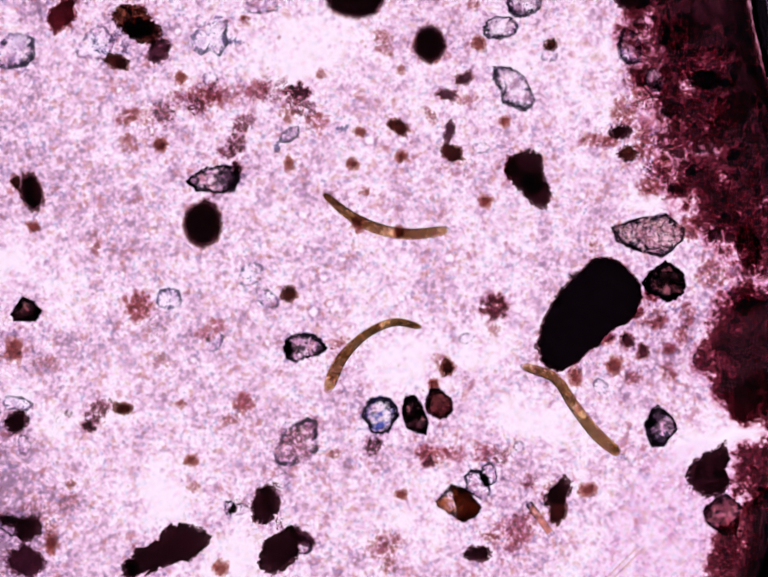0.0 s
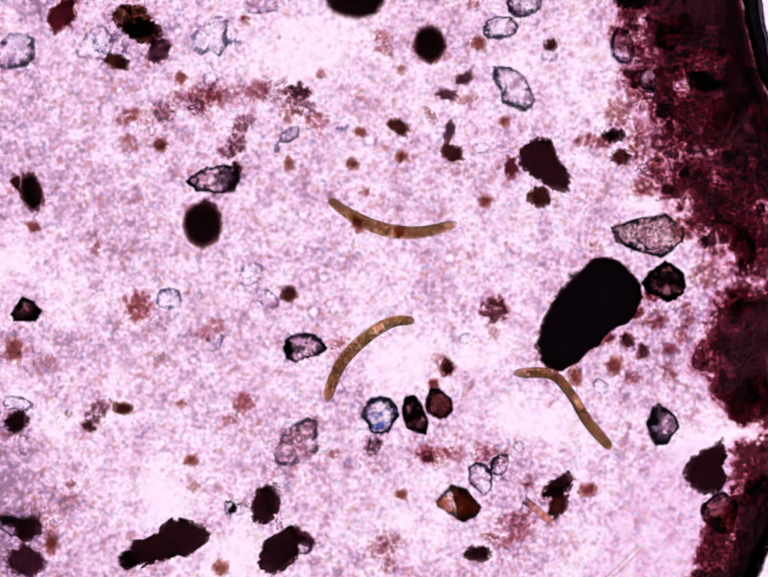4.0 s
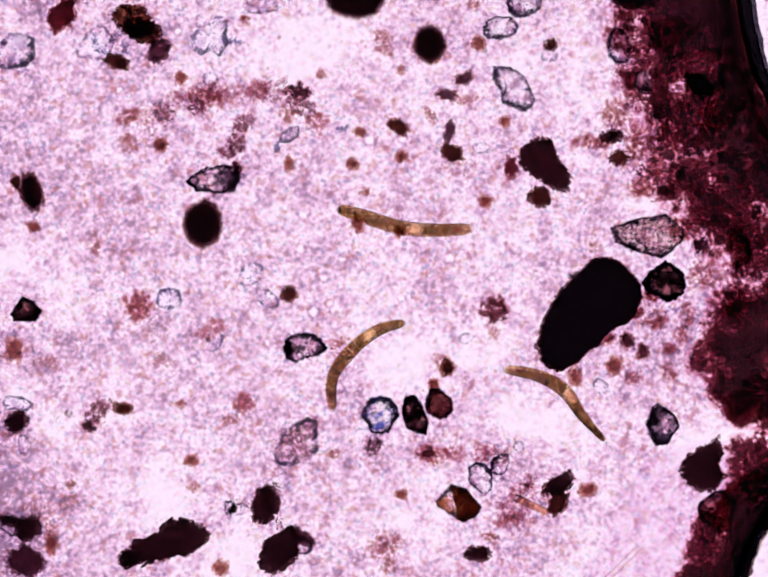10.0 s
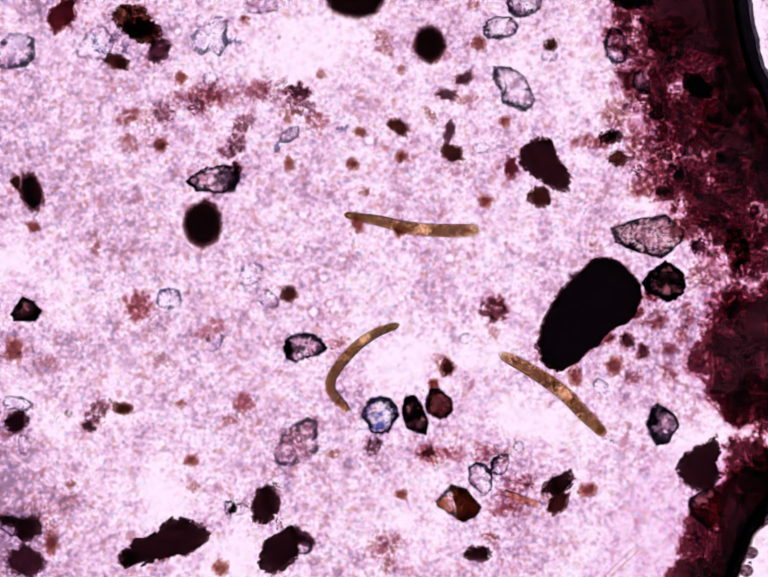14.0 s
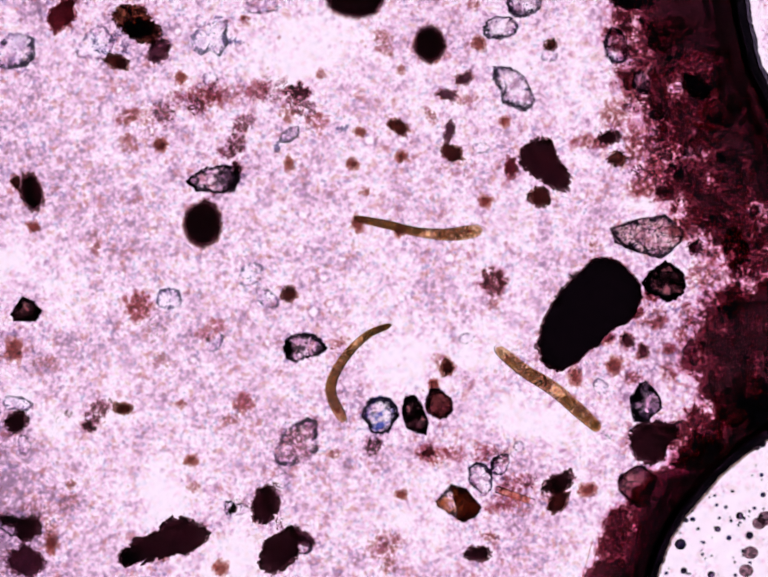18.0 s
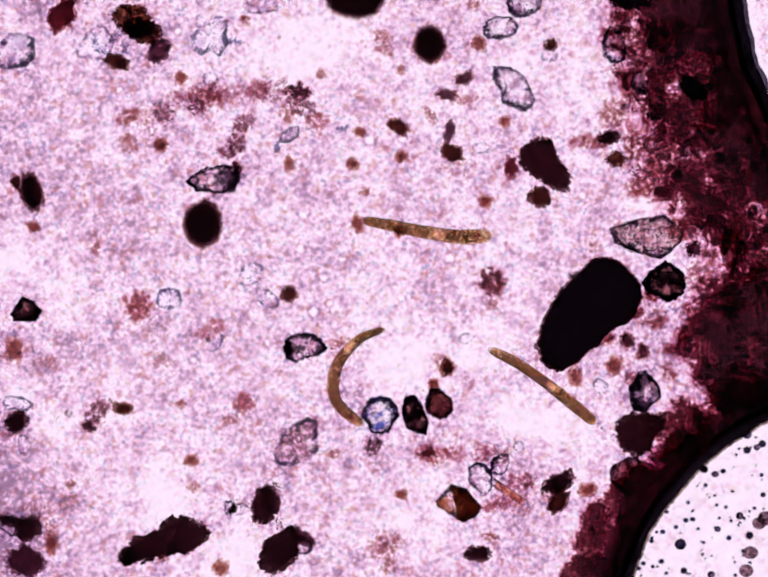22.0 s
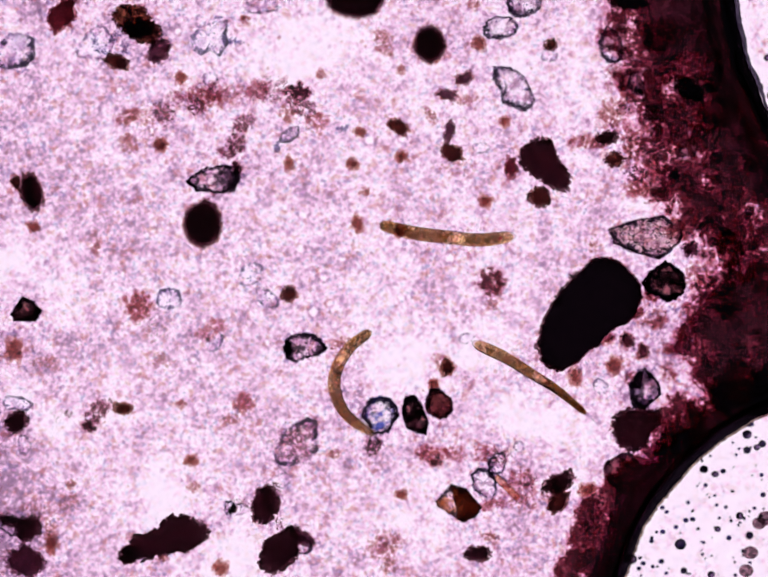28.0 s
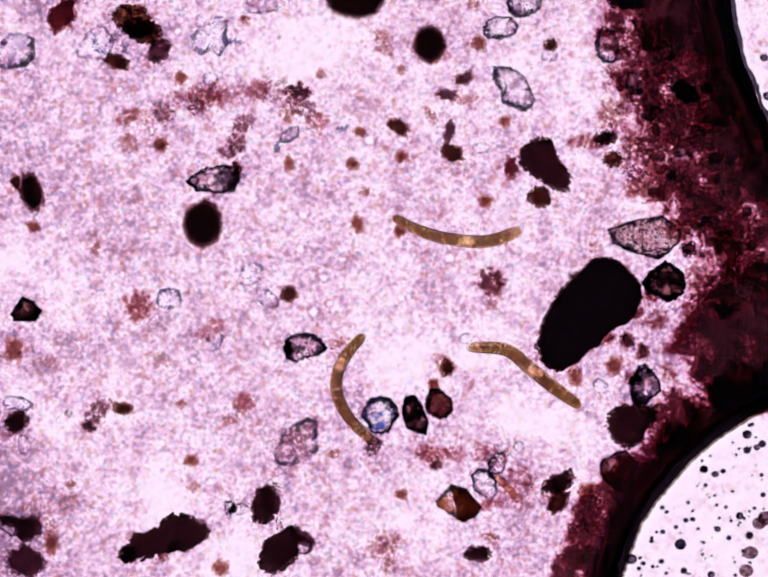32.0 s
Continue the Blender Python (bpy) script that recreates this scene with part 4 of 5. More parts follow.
    drifts(g, (0, 3, 23, 7), (0.5, 2, 18, 5), (1, 1, 14, 3.5), (3, 0, 11, 2.5), (10, 0, 10, 2), (20, 0, 6, 1), (32, 0, 0, 0))
    g = dark_grain(262, 1132, 14, 12, -25, 63, "small black lump at the tail of a long grain", count=60)
    drifts(g, (0, 6, 27, 0), (0.5, 5, 21, 0), (1, 4, 16, 0), (3, 0, 10, 0), (20, -1, 4, 0), (32, 0, 0, 0))
    dark_grain(542, 1030, 24, 37, -10, 64, "black ragged opaque mineral grain", count=110)
    dark_grain(573, 1122, 60, 33, 48, 65, "black oblong grain with a straight side", count=150, radii=(36, 40, 47, 34, 29, 33, 36, 47, 50, 41, 33, 34))
    dark_grain(612, 1094, 26, 12, -35, 651, "brown wedge beside a black grain", M_GREYBODY, count=50)
    dark_grain(36, 860, 22, 17, 35, 66, "small black fuzzy grain", count=70)
    dark_grain(58, 1078, 24, 22, 0, 67, "black fuzzy lump over a quartz grain", count=70)
    dark_grain(20, 1062, 18, 9, -20, 671, "black streak along a quartz grain", count=40)
    dark_grain(56, 1146, 34, 30, -30, 68, "dark brown fuzzy lump of grains", M_GREYBODY, count=110, jag=0.26, reach=1.25)
    g = dark_grain(1106, 330, 48, 38, -38, 69, "black fuzzy double lump of grains", count=160, jag=0.16, radii=((9, 31), (62, 42), (96, 48), (128, 42), (150, 46), (188, 44), (235, 33), (291, 56), (307, 73), (322, 74), (337, 56)))
    drifts(g, (0, -30, 26, -14), (0.5, -28, 24, -12), (1, -24, 20, -10), (1.5, -16, 12, -6), (2, -9, 7, -3), (3, -2, 2, 0), (6, 0, 0, 0), (32, 0, 0, 0))
    k = dark_grain(1101, 402, 19, 17, 0, 71, "small brown black fuzzy grain", M_UMBER, count=70)
    drifts(k, (0, -16, -30, 0), (1.5, -10, -12, 0), (3, -2, 0, 0), (6, 0, 0, 0), (32, 0, 0, 0))
    dark_grain(1042, 343, 12, 18, 0, 72, "small red brown fuzzy grain", M_RUDDY, count=40, fringe=M_RED, jag=0.26, reach=1.25)
    dark_grain(976, 1130, 24, 13, 2, 73, "small dark flat opaque grain", count=60)
    g = dark_grain(1140, 986, 30, 17, 28, 74, "black ragged opaque mineral grain", count=90, jag=0.24)
    h = dark_grain(1138, 1024, 16, 24, -20, 75, "dark brown lump under a black grain", M_UMBER, count=70, jag=0.26, reach=1.25)
    for ob in (g, h):
        drifts(ob, (0, 0, 20, 22), (1, 0, 12, 14), (2, 0, 8, 10), (6, 0, 8, 8), (10, 0, 4, 4), (14.5, 0, 2, 1), (16.5, 0, 0, 0), (32, 0, 0, 0))
    dark_grain(590, 600, 14, 14, 0, 76, "small round brown ball", M_UMBER, count=50, fringe=M_RUST)
    dark_grain(250, 833, 18, 11, -15, 77, "small brown wedge shaped grain", M_UMBER, count=40, fringe=M_RUST, jag=0.26, reach=1.25)
    dark_grain(812, 258, 22, 13, -38, 78, "brown fuzzy oblong grain", M_UMBER, count=70, fringe=M_RUST, jag=0.26, reach=1.25)
    dark_grain(922, 312, 22, 15, -20, 79, "brown black fuzzy lump of grains", M_UMBER, count=70, jag=0.26, reach=1.25)
    dark_grain(918, 270, 8, 20, -10, 80, "dark curved streak of detritus", M_GREYBODY, count=40, jag=0.26, reach=1.25)
    dark_grain(946, 161, 17, 10, 25, 81, "grey brown fuzzy grain", M_GREYBODY, count=50, fringe=M_RUST, jag=0.26, reach=1.25)
    dark_grain(914, 194, 20, 10, -5, 82, "brown fuzzy detritus grain", M_GREYBODY, count=60, fringe=M_RUST, jag=0.26, reach=1.25)
    dark_grain(1124, 92, 10, 9, 0, 83, "tiny brown speck on a clear grain", M_UMBER, count=20)
    g = dark_grain(1292, 866, 48, 43, -20, 84, "large black angular grain pushed by the silt", count=130, jag=0.2, radii=((10, 42), (39, 64), (50, 47), (89, 40), (120, 43), (151, 52), (184, 53), (223, 48), (258, 47), (301, 39), (344, 22)))
    for ob in (g,):
        drifts(ob, *GRAIN_PATH)
    g = dark_grain(1236, 282, 18, 11, 10, 86, "black speck with a brown tail", count=50)
    h = dark_grain(1252, 325, 17, 13, 5, 87, "small dark brown oval grain", M_UMBER, count=40)
    for ob in (g, h):
        drifts(ob, (0, 30, -12, 0), (3, 18, -6, 0), (6, 14, -4, 0), (14.5, 10, -2, 0), (32, 0, 0, 0))
    g = dark_grain(1394, 186, 30, 17, -38, 88, "black oval grain within the silt", count=40, height=60)
    drifts(g, (0, 42, -22, 34), (6, 34, -16, 12), (10, 30, -12, 4), (14.5, 25, -9, 0), (19, 22, -8, 0), (23, 16, -5, 0), (28, 8, -3, 0), (32, 0, 0, 0))
    g = dark_grain(1455, 236, 46, 26, 32, 93, "dark crimson oval flake within the silt", M_RUDDY, count=30, height=50, shells=1, step=5, jag=0.25)
    drifts(g, (0, 40, -8, 0), (3, 30, -6, 0), (6, 24, -5, 0), (10, 19, -3, 0), (14.5, 15, -2, 0), (19, 15, -2, 0), (23, 10, -1, 0), (28, 5, 0, 0), (32, 0, 0, 0))
    g = dark_grain(1345, 70, 36, 28, 20, 94, "dark red rounded flake within the silt", M_RUDDY, count=30, height=46, shells=1, step=5, jag=0.25)
    drifts(g, (0, 40, -8, 0), (3, 30, -6, 0), (6, 24, -5, 0), (10, 19, -3, 0), (14.5, 15, -2, 0), (19, 15, -2, 0), (23, 10, -1, 0), (28, 5, 0, 0), (32, 0, 0, 0))
    g = dark_grain(1280, 2, 34, 16, 0, 89, "black grain at the silt edge", count=50)
    drifts(g, (0, 14, 0, 0), (14.5, 6, 0, 0), (32, 0, 0, 0))
    g = dark_grain(1480, 510, 18, 34, 5, 90, "black oblong lump within the silt", M_RUDDY, count=40, height=55, shells=2, step=6, jag=0.25)
    drifts(g, (0, 45, -5, 0), (14.5, 22, -3, 0), (32, 0, 0, 0))
    g = dark_grain(1500, 790, 60, 40, 10, 91, "dark crimson core of a silt heap", M_RUDDY, count=40, height=60, shells=1, step=8, jag=0.3)
    drifts(g, (0, 45, 20, 0), (14.5, 31, 30, 0), (17.5, 22, 28, 0), (20, 8, 8, 0), (32, 0, 0, 0))
    g = dark_grain(1406, 508, 13, 12, 0, 92, "small dark rounded chip", M_GREYBODY, count=24)
    drifts(g, (0, 52, -30, 0), (6, 34, -12, 0), (14.5, 18, -6, 0), (23, 8, 0, 0), (32, 0, 0, 0))


def build_clumps():
    red, rust = "rusty red granular clump of detritus", "brown fuzzy speck of detritus in the film"
    clump(282, 624, 30, 30, 0, 101, "rusty red round granular clump", M_RED, 190)
    clump(310, 672, 34, 24, -40, 102, "scatter of fine dark grains", M_DARK, 46, 1.2, 2.6)
    clump(200, 842, 34, 20, 50, 103, "dark ragged scatter of fine grains", M_DARK, 150, 1.4, 3.4)
    clump(182, 872, 15, 12, 0, 104, "dark ragged clump of fine grains", M_DARK, 70, 1.6, 3.6)
    clump(141, 842, 8, 14, 0, 105, "tiny dark scatter of grains", M_DARK, 22, 1.2, 2.6)
    clump(116, 845, 16, 18, 0, 106, "tiny pale scatter of grains", M_DARK, 16, 0.9, 1.8)
    clump(612, 186, 24, 16, -30, 107, "dark ragged clump at the end of a chain", M_DARK, 130, 1.6, 4)
    clump(612, 212, 40, 20, -35, 108, "dark ragged clump of fine grains", M_DARK, 150, 1.2, 3.2)
    clump(555, 185, 48, 26, 0, 109, "lacy chain of fine dark grains", M_DARK, 150, 1.0, 2.6)
    clump(525, 180, 24, 20, 0, 110, "red brown granular clump in a chain", M_RED, 80, 1.8, 3.6)
    clump(470, 192, 58, 24, -8, 111, "pale rusty chain of granules", M_RED, 90, 1.6, 3.6)
    clump(440, 186, 62, 18, -6, 140, "thin chain of fine purple red grains", M_BROWN, 110, 1.2, 3.0)
    clump(365, 200, 34, 24, 10, 141, "loose red brown grains in a chain", M_BROWN, 80, 1.2, 3.2)
    clump(425, 200, 44, 22, -10, 112, "pale rusty chain of granules", M_RUST, 120, 2.5, 6)
    clump(400, 218, 18, 16, 0, 113, "brown granular clump in a chain", M_DARK, 50, 1.6, 4)
    clump(334, 232, 22, 26, 20, 114, "brown granular clump in a chain", M_DARK, 70, 1.6, 4)
    clump(262, 238, 26, 18, 20, 115, "brown fuzzy patch of detritus", M_RUST, 70, 2.5, 6)
    clump(328, 296, 17, 17, 0, 116, rust, M_RUST, 60, 2.5, 5, M_TAN)
    clump(262, 290, 18, 24, 10, 117, "pale brown fuzzy patch of detritus", M_RUST, 60, 2.5, 6)
    clump(497, 255, 30, 16, 40, 118, "dark chain of ragged granules", M_DARK, 110, 1.2, 3.2)
    clump(482, 296, 24, 22, 60, 119, "dark chain of ragged granules", M_DARK, 130, 1.2, 3.2)
    clump(462, 312, 18, 12, 0, 120, "fine dark granules above a quartz grain", M_DARK, 50, 1.2, 3)
    clump(484, 345, 10, 22, 0, 121, "black granules crusting a quartz grain", M_DARK, 80, 1.6, 3.4)
    clump(648, 252, 26, 24, 0, 122, red, M_RED, 70, 2, 4.5)
    clump(590, 232, 22, 20, 0, 123, "pale brown patch of detritus", M_RUST, 50, 2.5, 6)
    clump(498, 822, 24, 24, 0, 124, red, M_RED, 110, 2, 4.5)
    clump(435, 670, 34, 20, 30, 125, red, M_RED, 90, 2, 4)
    clump(784, 85, 22, 34, 10, 126, "pale brown granular patch", M_RUST, 110, 2, 4.5)
    clump(786, 1112, 44, 28, 20, 127, "rusty granular patch of detritus", M_RUST, 150, 2, 5)
    clump(795, 1155, 20, 22, 0, 128, "rusty granular patch of detritus", M_RUST, 60, 2, 5)
    c = clump(880, 928, 36, 22, -5, 129, red, M_RED, 150, 2, 4.5)
    c = clump(890, 946, 12, 14, 0, 130, "small dark knot in a red clump", M_DARK, 50, 1.6, 3.6)
    drifts(c, (0, -16, -4, 0), (14, -15, -26, 0), (25, -14, -25, 0), (28, 0, -6, 0), (32, 0, 0, 0))
    clump(925, 925, 30, 18, 0, 131, "pale red granular patch of detritus", M_RED, 60, 2, 4)
    c = clump(1003, 575, 31, 28, 0, 132, "brown ragged clump with a pale hole", M_BROWN, 300, 1.7, 4.2)
    d = clump(1002, 622, 16, 14, 0, 133, "small brown tail of a clump", M_RUST, 40, 2, 4.5)
    for ob in (c, d):
        drifts(ob, (0, 6, 52, 62), (3, 6, 58, 60), (14.5, 6, 57, 60), (16.5, 6, 0, 6), (18, 4, -1, 2), (25, 1, 0, 0), (32, 0, 0, 0))
    c = clump(1050, 1010, 44, 30, -30, 134, red, M_RED, 110, 2, 4.5)
    drifts(c, (0, -5, 74, 30), (6, 0, 60, 20), (12, -2, 28, 10), (16.5, -6, 10, 0), (25, 0, 8, 0), (28, 8, 2, 0), (32, 0, 0, 0))
    c = clump(1060, 970, 26, 20, 0, 135, red, M_RED, 60, 2, 4.5)
    drifts(c, (0, 10, 92, 0), (6, 6, 80, 0), (12, 0, 22, 0), (16.5, -10, 16, 0), (25, 6, 8, 0), (32, 0, 0, 0))
    clump(1080, 982, 20, 14, 0, 136, "fine dark grains among red debris", M_DARK, 50, 1.2, 3)
    c = clump(985, 920, 30, 22, -20, 137, "ragged red brown debris of plants", M_RED, 80, 2, 4)
    clump(1020, 930, 24, 16, 10, 138, "ragged dark debris among red clumps", M_DARK, 50, 1.4, 3.4)
    c = clump(1000, 1030, 30, 12, 10, 139, "brown red debris trail in the film", M_RED, 60, 2, 4)
    drifts(c, (0, 55, 80, 20), (6, 40, 66, 10), (12, 30, 20, 0), (16.5, 20, 8, 0), (32, 0, 0, 0))
    for x, y, a, b, turn, k in ((238, 72, 34, 9, 35, 601), (192, 84, 9, 24, 15, 602), (218, 108, 22, 8, -20, 603), (256, 96, 10, 16, 0, 604), (432, 44, 36, 7, 22, 605), (480, 84, 16, 9, -10, 606),
                               (700, 262, 14, 8, 20, 607), (566, 300, 9, 16, 0, 608)):
        clump(x, y, a, b, turn, k, "bluish grey chain of fine debris", M_DUST, 22, 1.8, 4.0)
    for x, y, a, b, turn, k in ((935, 338, 44, 22, 0, 611), (950, 206, 32, 11, 8, 612), (880, 236, 12, 24, 20, 613), (300, 250, 18, 44, 10, 614), (690, 700, 24, 12, 30, 615), (1120, 1000, 30, 14, 60, 616),
                               (70, 1040, 34, 22, 10, 617), (112, 1052, 58, 32, 20, 618), (142, 1024, 30, 18, 30, 620), (104, 1090, 16, 34, 0, 650), (90, 740, 26, 16, 0, 651), (1000, 1095, 24, 12, -20, 619)):
        clump(x, y, a, b, turn, k, "thin brown smudge of detritus in the film", M_RUST, 60, 1.8, 4.2)
    for x, y, a, b, turn, k in ((500, 1030, 30, 13, -15, 621), (478, 1038, 7, 8, 0, 622), (572, 1066, 12, 24, 30, 623), (600, 1080, 20, 9, 20, 624), (565, 1000, 10, 18, 20, 625)):
        clump(x, y, a, b, turn, k, "fine dark debris beside a black grain", M_DARK, 36, 1.4, 3.0)
    for x, y, a, b, turn, k in ((1344, 658, 20, 14, 30, 631), (1391, 683, 18, 22, 0, 632), (1366, 712, 16, 12, 20, 633), (1330, 604, 18, 12, -30, 634), (1405, 640, 20, 26, 0, 635), (1238, 692, 18, 12, 40, 636),
                               (1290, 772, 22, 14, 0, 637), (1365, 762, 18, 22, 0, 638), (1300, 640, 16, 10, 20, 639)):
        clump(x, y, a, b, turn, k, "brown smudge of dirt beside the silt", M_RUST, 70, 1.8, 4.6)
    for x, y, a, b, turn, k in ((1170, 562, 13, 8, 45, 643), (1098, 706, 7, 13, 0, 644), (1118, 656, 6, 10, 20, 645), (1147, 592, 9, 7, 45, 646), (1219, 704, 10, 7, 30, 647)):
        clump(x, y, a, b, turn, k, "small tuft of grains on a black grain", M_DARK, 40, 1.4, 3.0)
    clump(606, 885, 30, 26, 60, 626, "brown grains heaped on a translucent flake", M_BROWN, 40, 1.8, 4.0)
    clump(608, 900, 50, 44, 60, 141, "brown specks over a translucent flake", M_DARK, 110, 1.4, 3.2)
    clump(760, 912, 20, 16, 20, 140, "brown fuzzy patch of detritus", M_DARK, 60, 2, 4.5)
    for x, y, a, b, k in ((735, 270, 11, 10, 1), (720, 335, 14, 10, 1), (745, 390, 10, 8, 0), (730, 458, 12, 16, 1), (590, 335, 10, 14, 1), (990, 410, 16, 12, 1), (820, 320, 12, 12, 1), (820, 143, 9, 10, 0),
                          (965, 12, 12, 10, 0), (978, 88, 15, 14, 1), (815, 472, 11, 11, 1), (912, 750, 16, 16, 2), (885, 785, 10, 12, 1)):
        clump(x, y, a * 1.25, b * 1.25, 0, 200 + x, rust, M_RUST, 24 + a, 2.2, 4.8, (None, M_TAN, M_UMBER)[k])
    for x, y, a, b, k in ((370, 160, 10, 12, 1), (390, 940, 14, 11, 1), (370, 827, 9, 9, 0), (395, 995, 12, 12, 0), (68, 463, 12, 11, 1), (196, 505, 8, 13, 0), (28, 715, 18, 24, 1), (105, 1110, 14, 18, 1),
                          (325, 735, 22, 14, 0), (470, 855, 18, 10, 0), (680, 925, 12, 10, 0), (1030, 248, 10, 11, 1), (145, 990, 8, 10, 0)):
        clump(x, y, a * 1.25, b * 1.25, 0, 300 + x, rust, M_RUST, 24 + a, 2.2, 4.8, (None, M_TAN)[k])
    for x, y, a, b, k in ((1280, 695, 13, 15, 2), (1313, 718, 12, 15, 2), (1255, 745, 16, 18, 1), (1175, 770, 12, 18, 1), (1200, 1000, 18, 14, 1), (1345, 640, 14, 16, 0), (1320, 650, 16, 14, 0), (820, 1010, 12, 10, 1),
                          (450, 1160, 16, 14, 1), (330, 1140, 10, 9, 0), (500, 40, 9, 8, 0), (655, 150, 9, 10, 0), (1210, 500, 8, 24, 0), (900, 735, 18, 14, 0)):
        clump(x, y, a * 1.25, b * 1.25, 0, 400 + x, rust, M_RUST, 26 + a, 2.2, 4.8, (None, M_TAN, M_GREYBODY)[k])
    for x, y, a, b in ((1200, 290, 34, 12), (1300, 385, 22, 16), (1330, 345, 18, 22), (1290, 300, 20, 26), (1250, 230, 26, 26), (1280, 180, 18, 26), (1380, 470, 20, 20), (1430, 560, 30, 24)):
        c = clump(x, y, a * 1.3, b * 1.3, 0, 500 + x, "loose red brown debris before the silt bank", M_RUST, 110, 2.4, 6)
        drifts(c, (0, 26, -3, 0), (3, 16, -2, 0), (6, 11, -1, 0), (14.5, 8, 0, 0), (23, 4, 0, 0), (32, 0, 0, 0))


def build_straw():
    """A rusty splinter that slides under the debris."""
    ob = tagged(stand(new("splinter"), 1035, 1000), "rusty orange rod shaped plant splinter with clear ends", "splinter")
    for name, r0, r1, far, mat in (("sheath", 8.0, 7.2, 82, M_PELLICLE), ("pith", 6.6, 6.0, 64, M_STRAW)):
        bm = bmesh.new()
        bmesh.ops.create_cone(bm, cap_ends=True, segments=18, radius1=r0 / 1000, radius2=r1 / 1000, depth=far / 1000)
        bmesh.ops.rotate(bm, matrix=Matrix.Rotation(math.pi / 2, 3, "Y"), verts=bm.verts)
        bmesh.ops.translate(bm, vec=(0, 0, 0.009), verts=bm.verts)
        me = bpy.data.meshes.new(name)
        bm.to_mesh(me)
        bm.free()
        me.materials.append(mat)
        me.polygons.foreach_set("use_smooth", [True] * len(me.polygons))
        part(name, me, ob, "clear thin sheath" if name == "sheath" else "orange brown pith")
    drifts(ob, (0, 68, 60, -54), (1.5, 67, 54, -50), (3, 66, 48, -44), (6, 65, 42, -34), (9, 57, 35, -26), (13, 37, 22, -22), (16.5, 22, 14, -16), (20, 8, 8, -28), (25, 2, 0, -38), (28, 0, -5, -44), (32, -2, -8, -46))


def build_filaments():
    for dx in (0, 15):
        bm = bmesh.new()
        bmesh.ops.create_cone(bm, cap_ends=True, segments=8, radius1=0.0016, radius2=0.0012, depth=0.085)
        bmesh.ops.rotate(bm, matrix=Matrix.Rotation(math.pi / 2, 3, "Y"), verts=bm.verts)
        me = bpy.data.meshes.new("filament")
        bm.to_mesh(me)
        bm.free()
        me.materials.append(M_TAN)
        ob = tagged(stand(new("filament", me), 1180 + dx, 1120, FILM + 0.0016), "thin straight grey filament in the film", "filament", "filaments")
        drifts(ob, (0, 88, 30, 45), (6, 86, 30, 45), (14.5, 82, 28, 44), (16.5, 40, 34, 68), (19, 15, 10, 75), (23, 6, 4, 80), (32, 0, 0, 85))


def build_droplets():
    label = "small dark violet condensation droplet on bare glass"
    rng = random.Random(77)
    spots = [(1525, 887, 10), (1525, 919, 8), (1545, 913, 7), (1556, 906, 8), (1437, 958, 9), (1460, 968, 8), (1476, 962, 6), (1389, 1111, 12)]
    spots += [(1510, 1053, 8), (1532, 1128, 16), (1523, 1165, 15), (1452, 1173, 8), (1400, 1062, 6), (1414, 1060, 6), (1380, 1076, 5), (1353, 1086, 6)]
    spots += [(1330, 1105, 5), (1463, 1031, 4), (1558, 1010, 6), (1530, 1093, 8), (1488, 1098, 6), (1465, 1080, 7), (1495, 1003, 4), (1352, 1036, 5)]
    spots += [(1361, 1045, 5), (1313, 1150, 6), (1350, 1146, 6), (1396, 1165, 7), (1550, 1068, 15), (1563, 1058, 17), (1288, 1141, 13), (1560, 118, 9), (1566, 196, 9)]
    while len(spots) < 130:
        x, y = rng.uniform(1280, 1600), rng.uniform(850, 1220)
        if near_gap(x, y) < -10:
            spots.append((x, y, rng.uniform(1.5, 4.8)))
    for x, y, r in spots:
        n = 14 if r > 4 else 9
        e = rng.uniform(0.8, 1.0)
        ring = [(r * math.cos(k * 2 * math.pi / n), r * e * math.sin(k * 2 * math.pi / n)) for k in range(n)]
        ob = tagged(stand(new("droplet", solid("droplet", ring, r * 0.75, M_LUMP if r > 13.5 else M_LENS if r > 6.5 else M_DROP)), x, y, 0.0), label, "droplet", "droplets in the air bubble")
        if y < 400:
            drifts(ob, *[(t, dx, dy, 0) for t, dx, dy in FAR_PATH])
            continue
        rows = []
        for t, dx, dy in NEAR_PATH:
            # until the water edge has drawn back past its place, a droplet goes with the edge
            u, v = x - NEAR[0] - dx, y - NEAR[1] - dy
            g = min(1.0, (NEAR[2] + 20) / math.hypot(u, v))
            rows.append((t, u * (g - 1), v * (g - 1), 0))
        drifts(ob, *rows)


# ---- the three swimmers ----
EDGES = [0.0] + [k / 30 for k in range(2, 28)] + [1.0]     # where one rigid piece meets the next, tail to head
PIECES = len(EDGES) - 1
WIDE, FLAT = 16.5, 8.0      # half the breadth and half the depth of a body, in microns
LONG = 288.0
NUCLEUS = {1: 0.575, 2: 0.29, 3: 0.43}     # where along each body the pale storage body lies


def girth(s):
    """Breadth along the body, tail 0 to head 1: blunt ends, a slightly narrower tail and snout."""
    tail = math.sqrt(max(0.0, 1 - (1 - min(1.0, s / 0.065)) ** 2))
    head = math.sqrt(max(0.0, 1 - (1 - min(1.0, (1 - s) / 0.075)) ** 2))
    return max(0.02, (0.82 + 0.18 * smooth01(s / 0.25)) * tail * (0.84 + 0.16 * smooth01((1 - s) / 0.17)) * head)


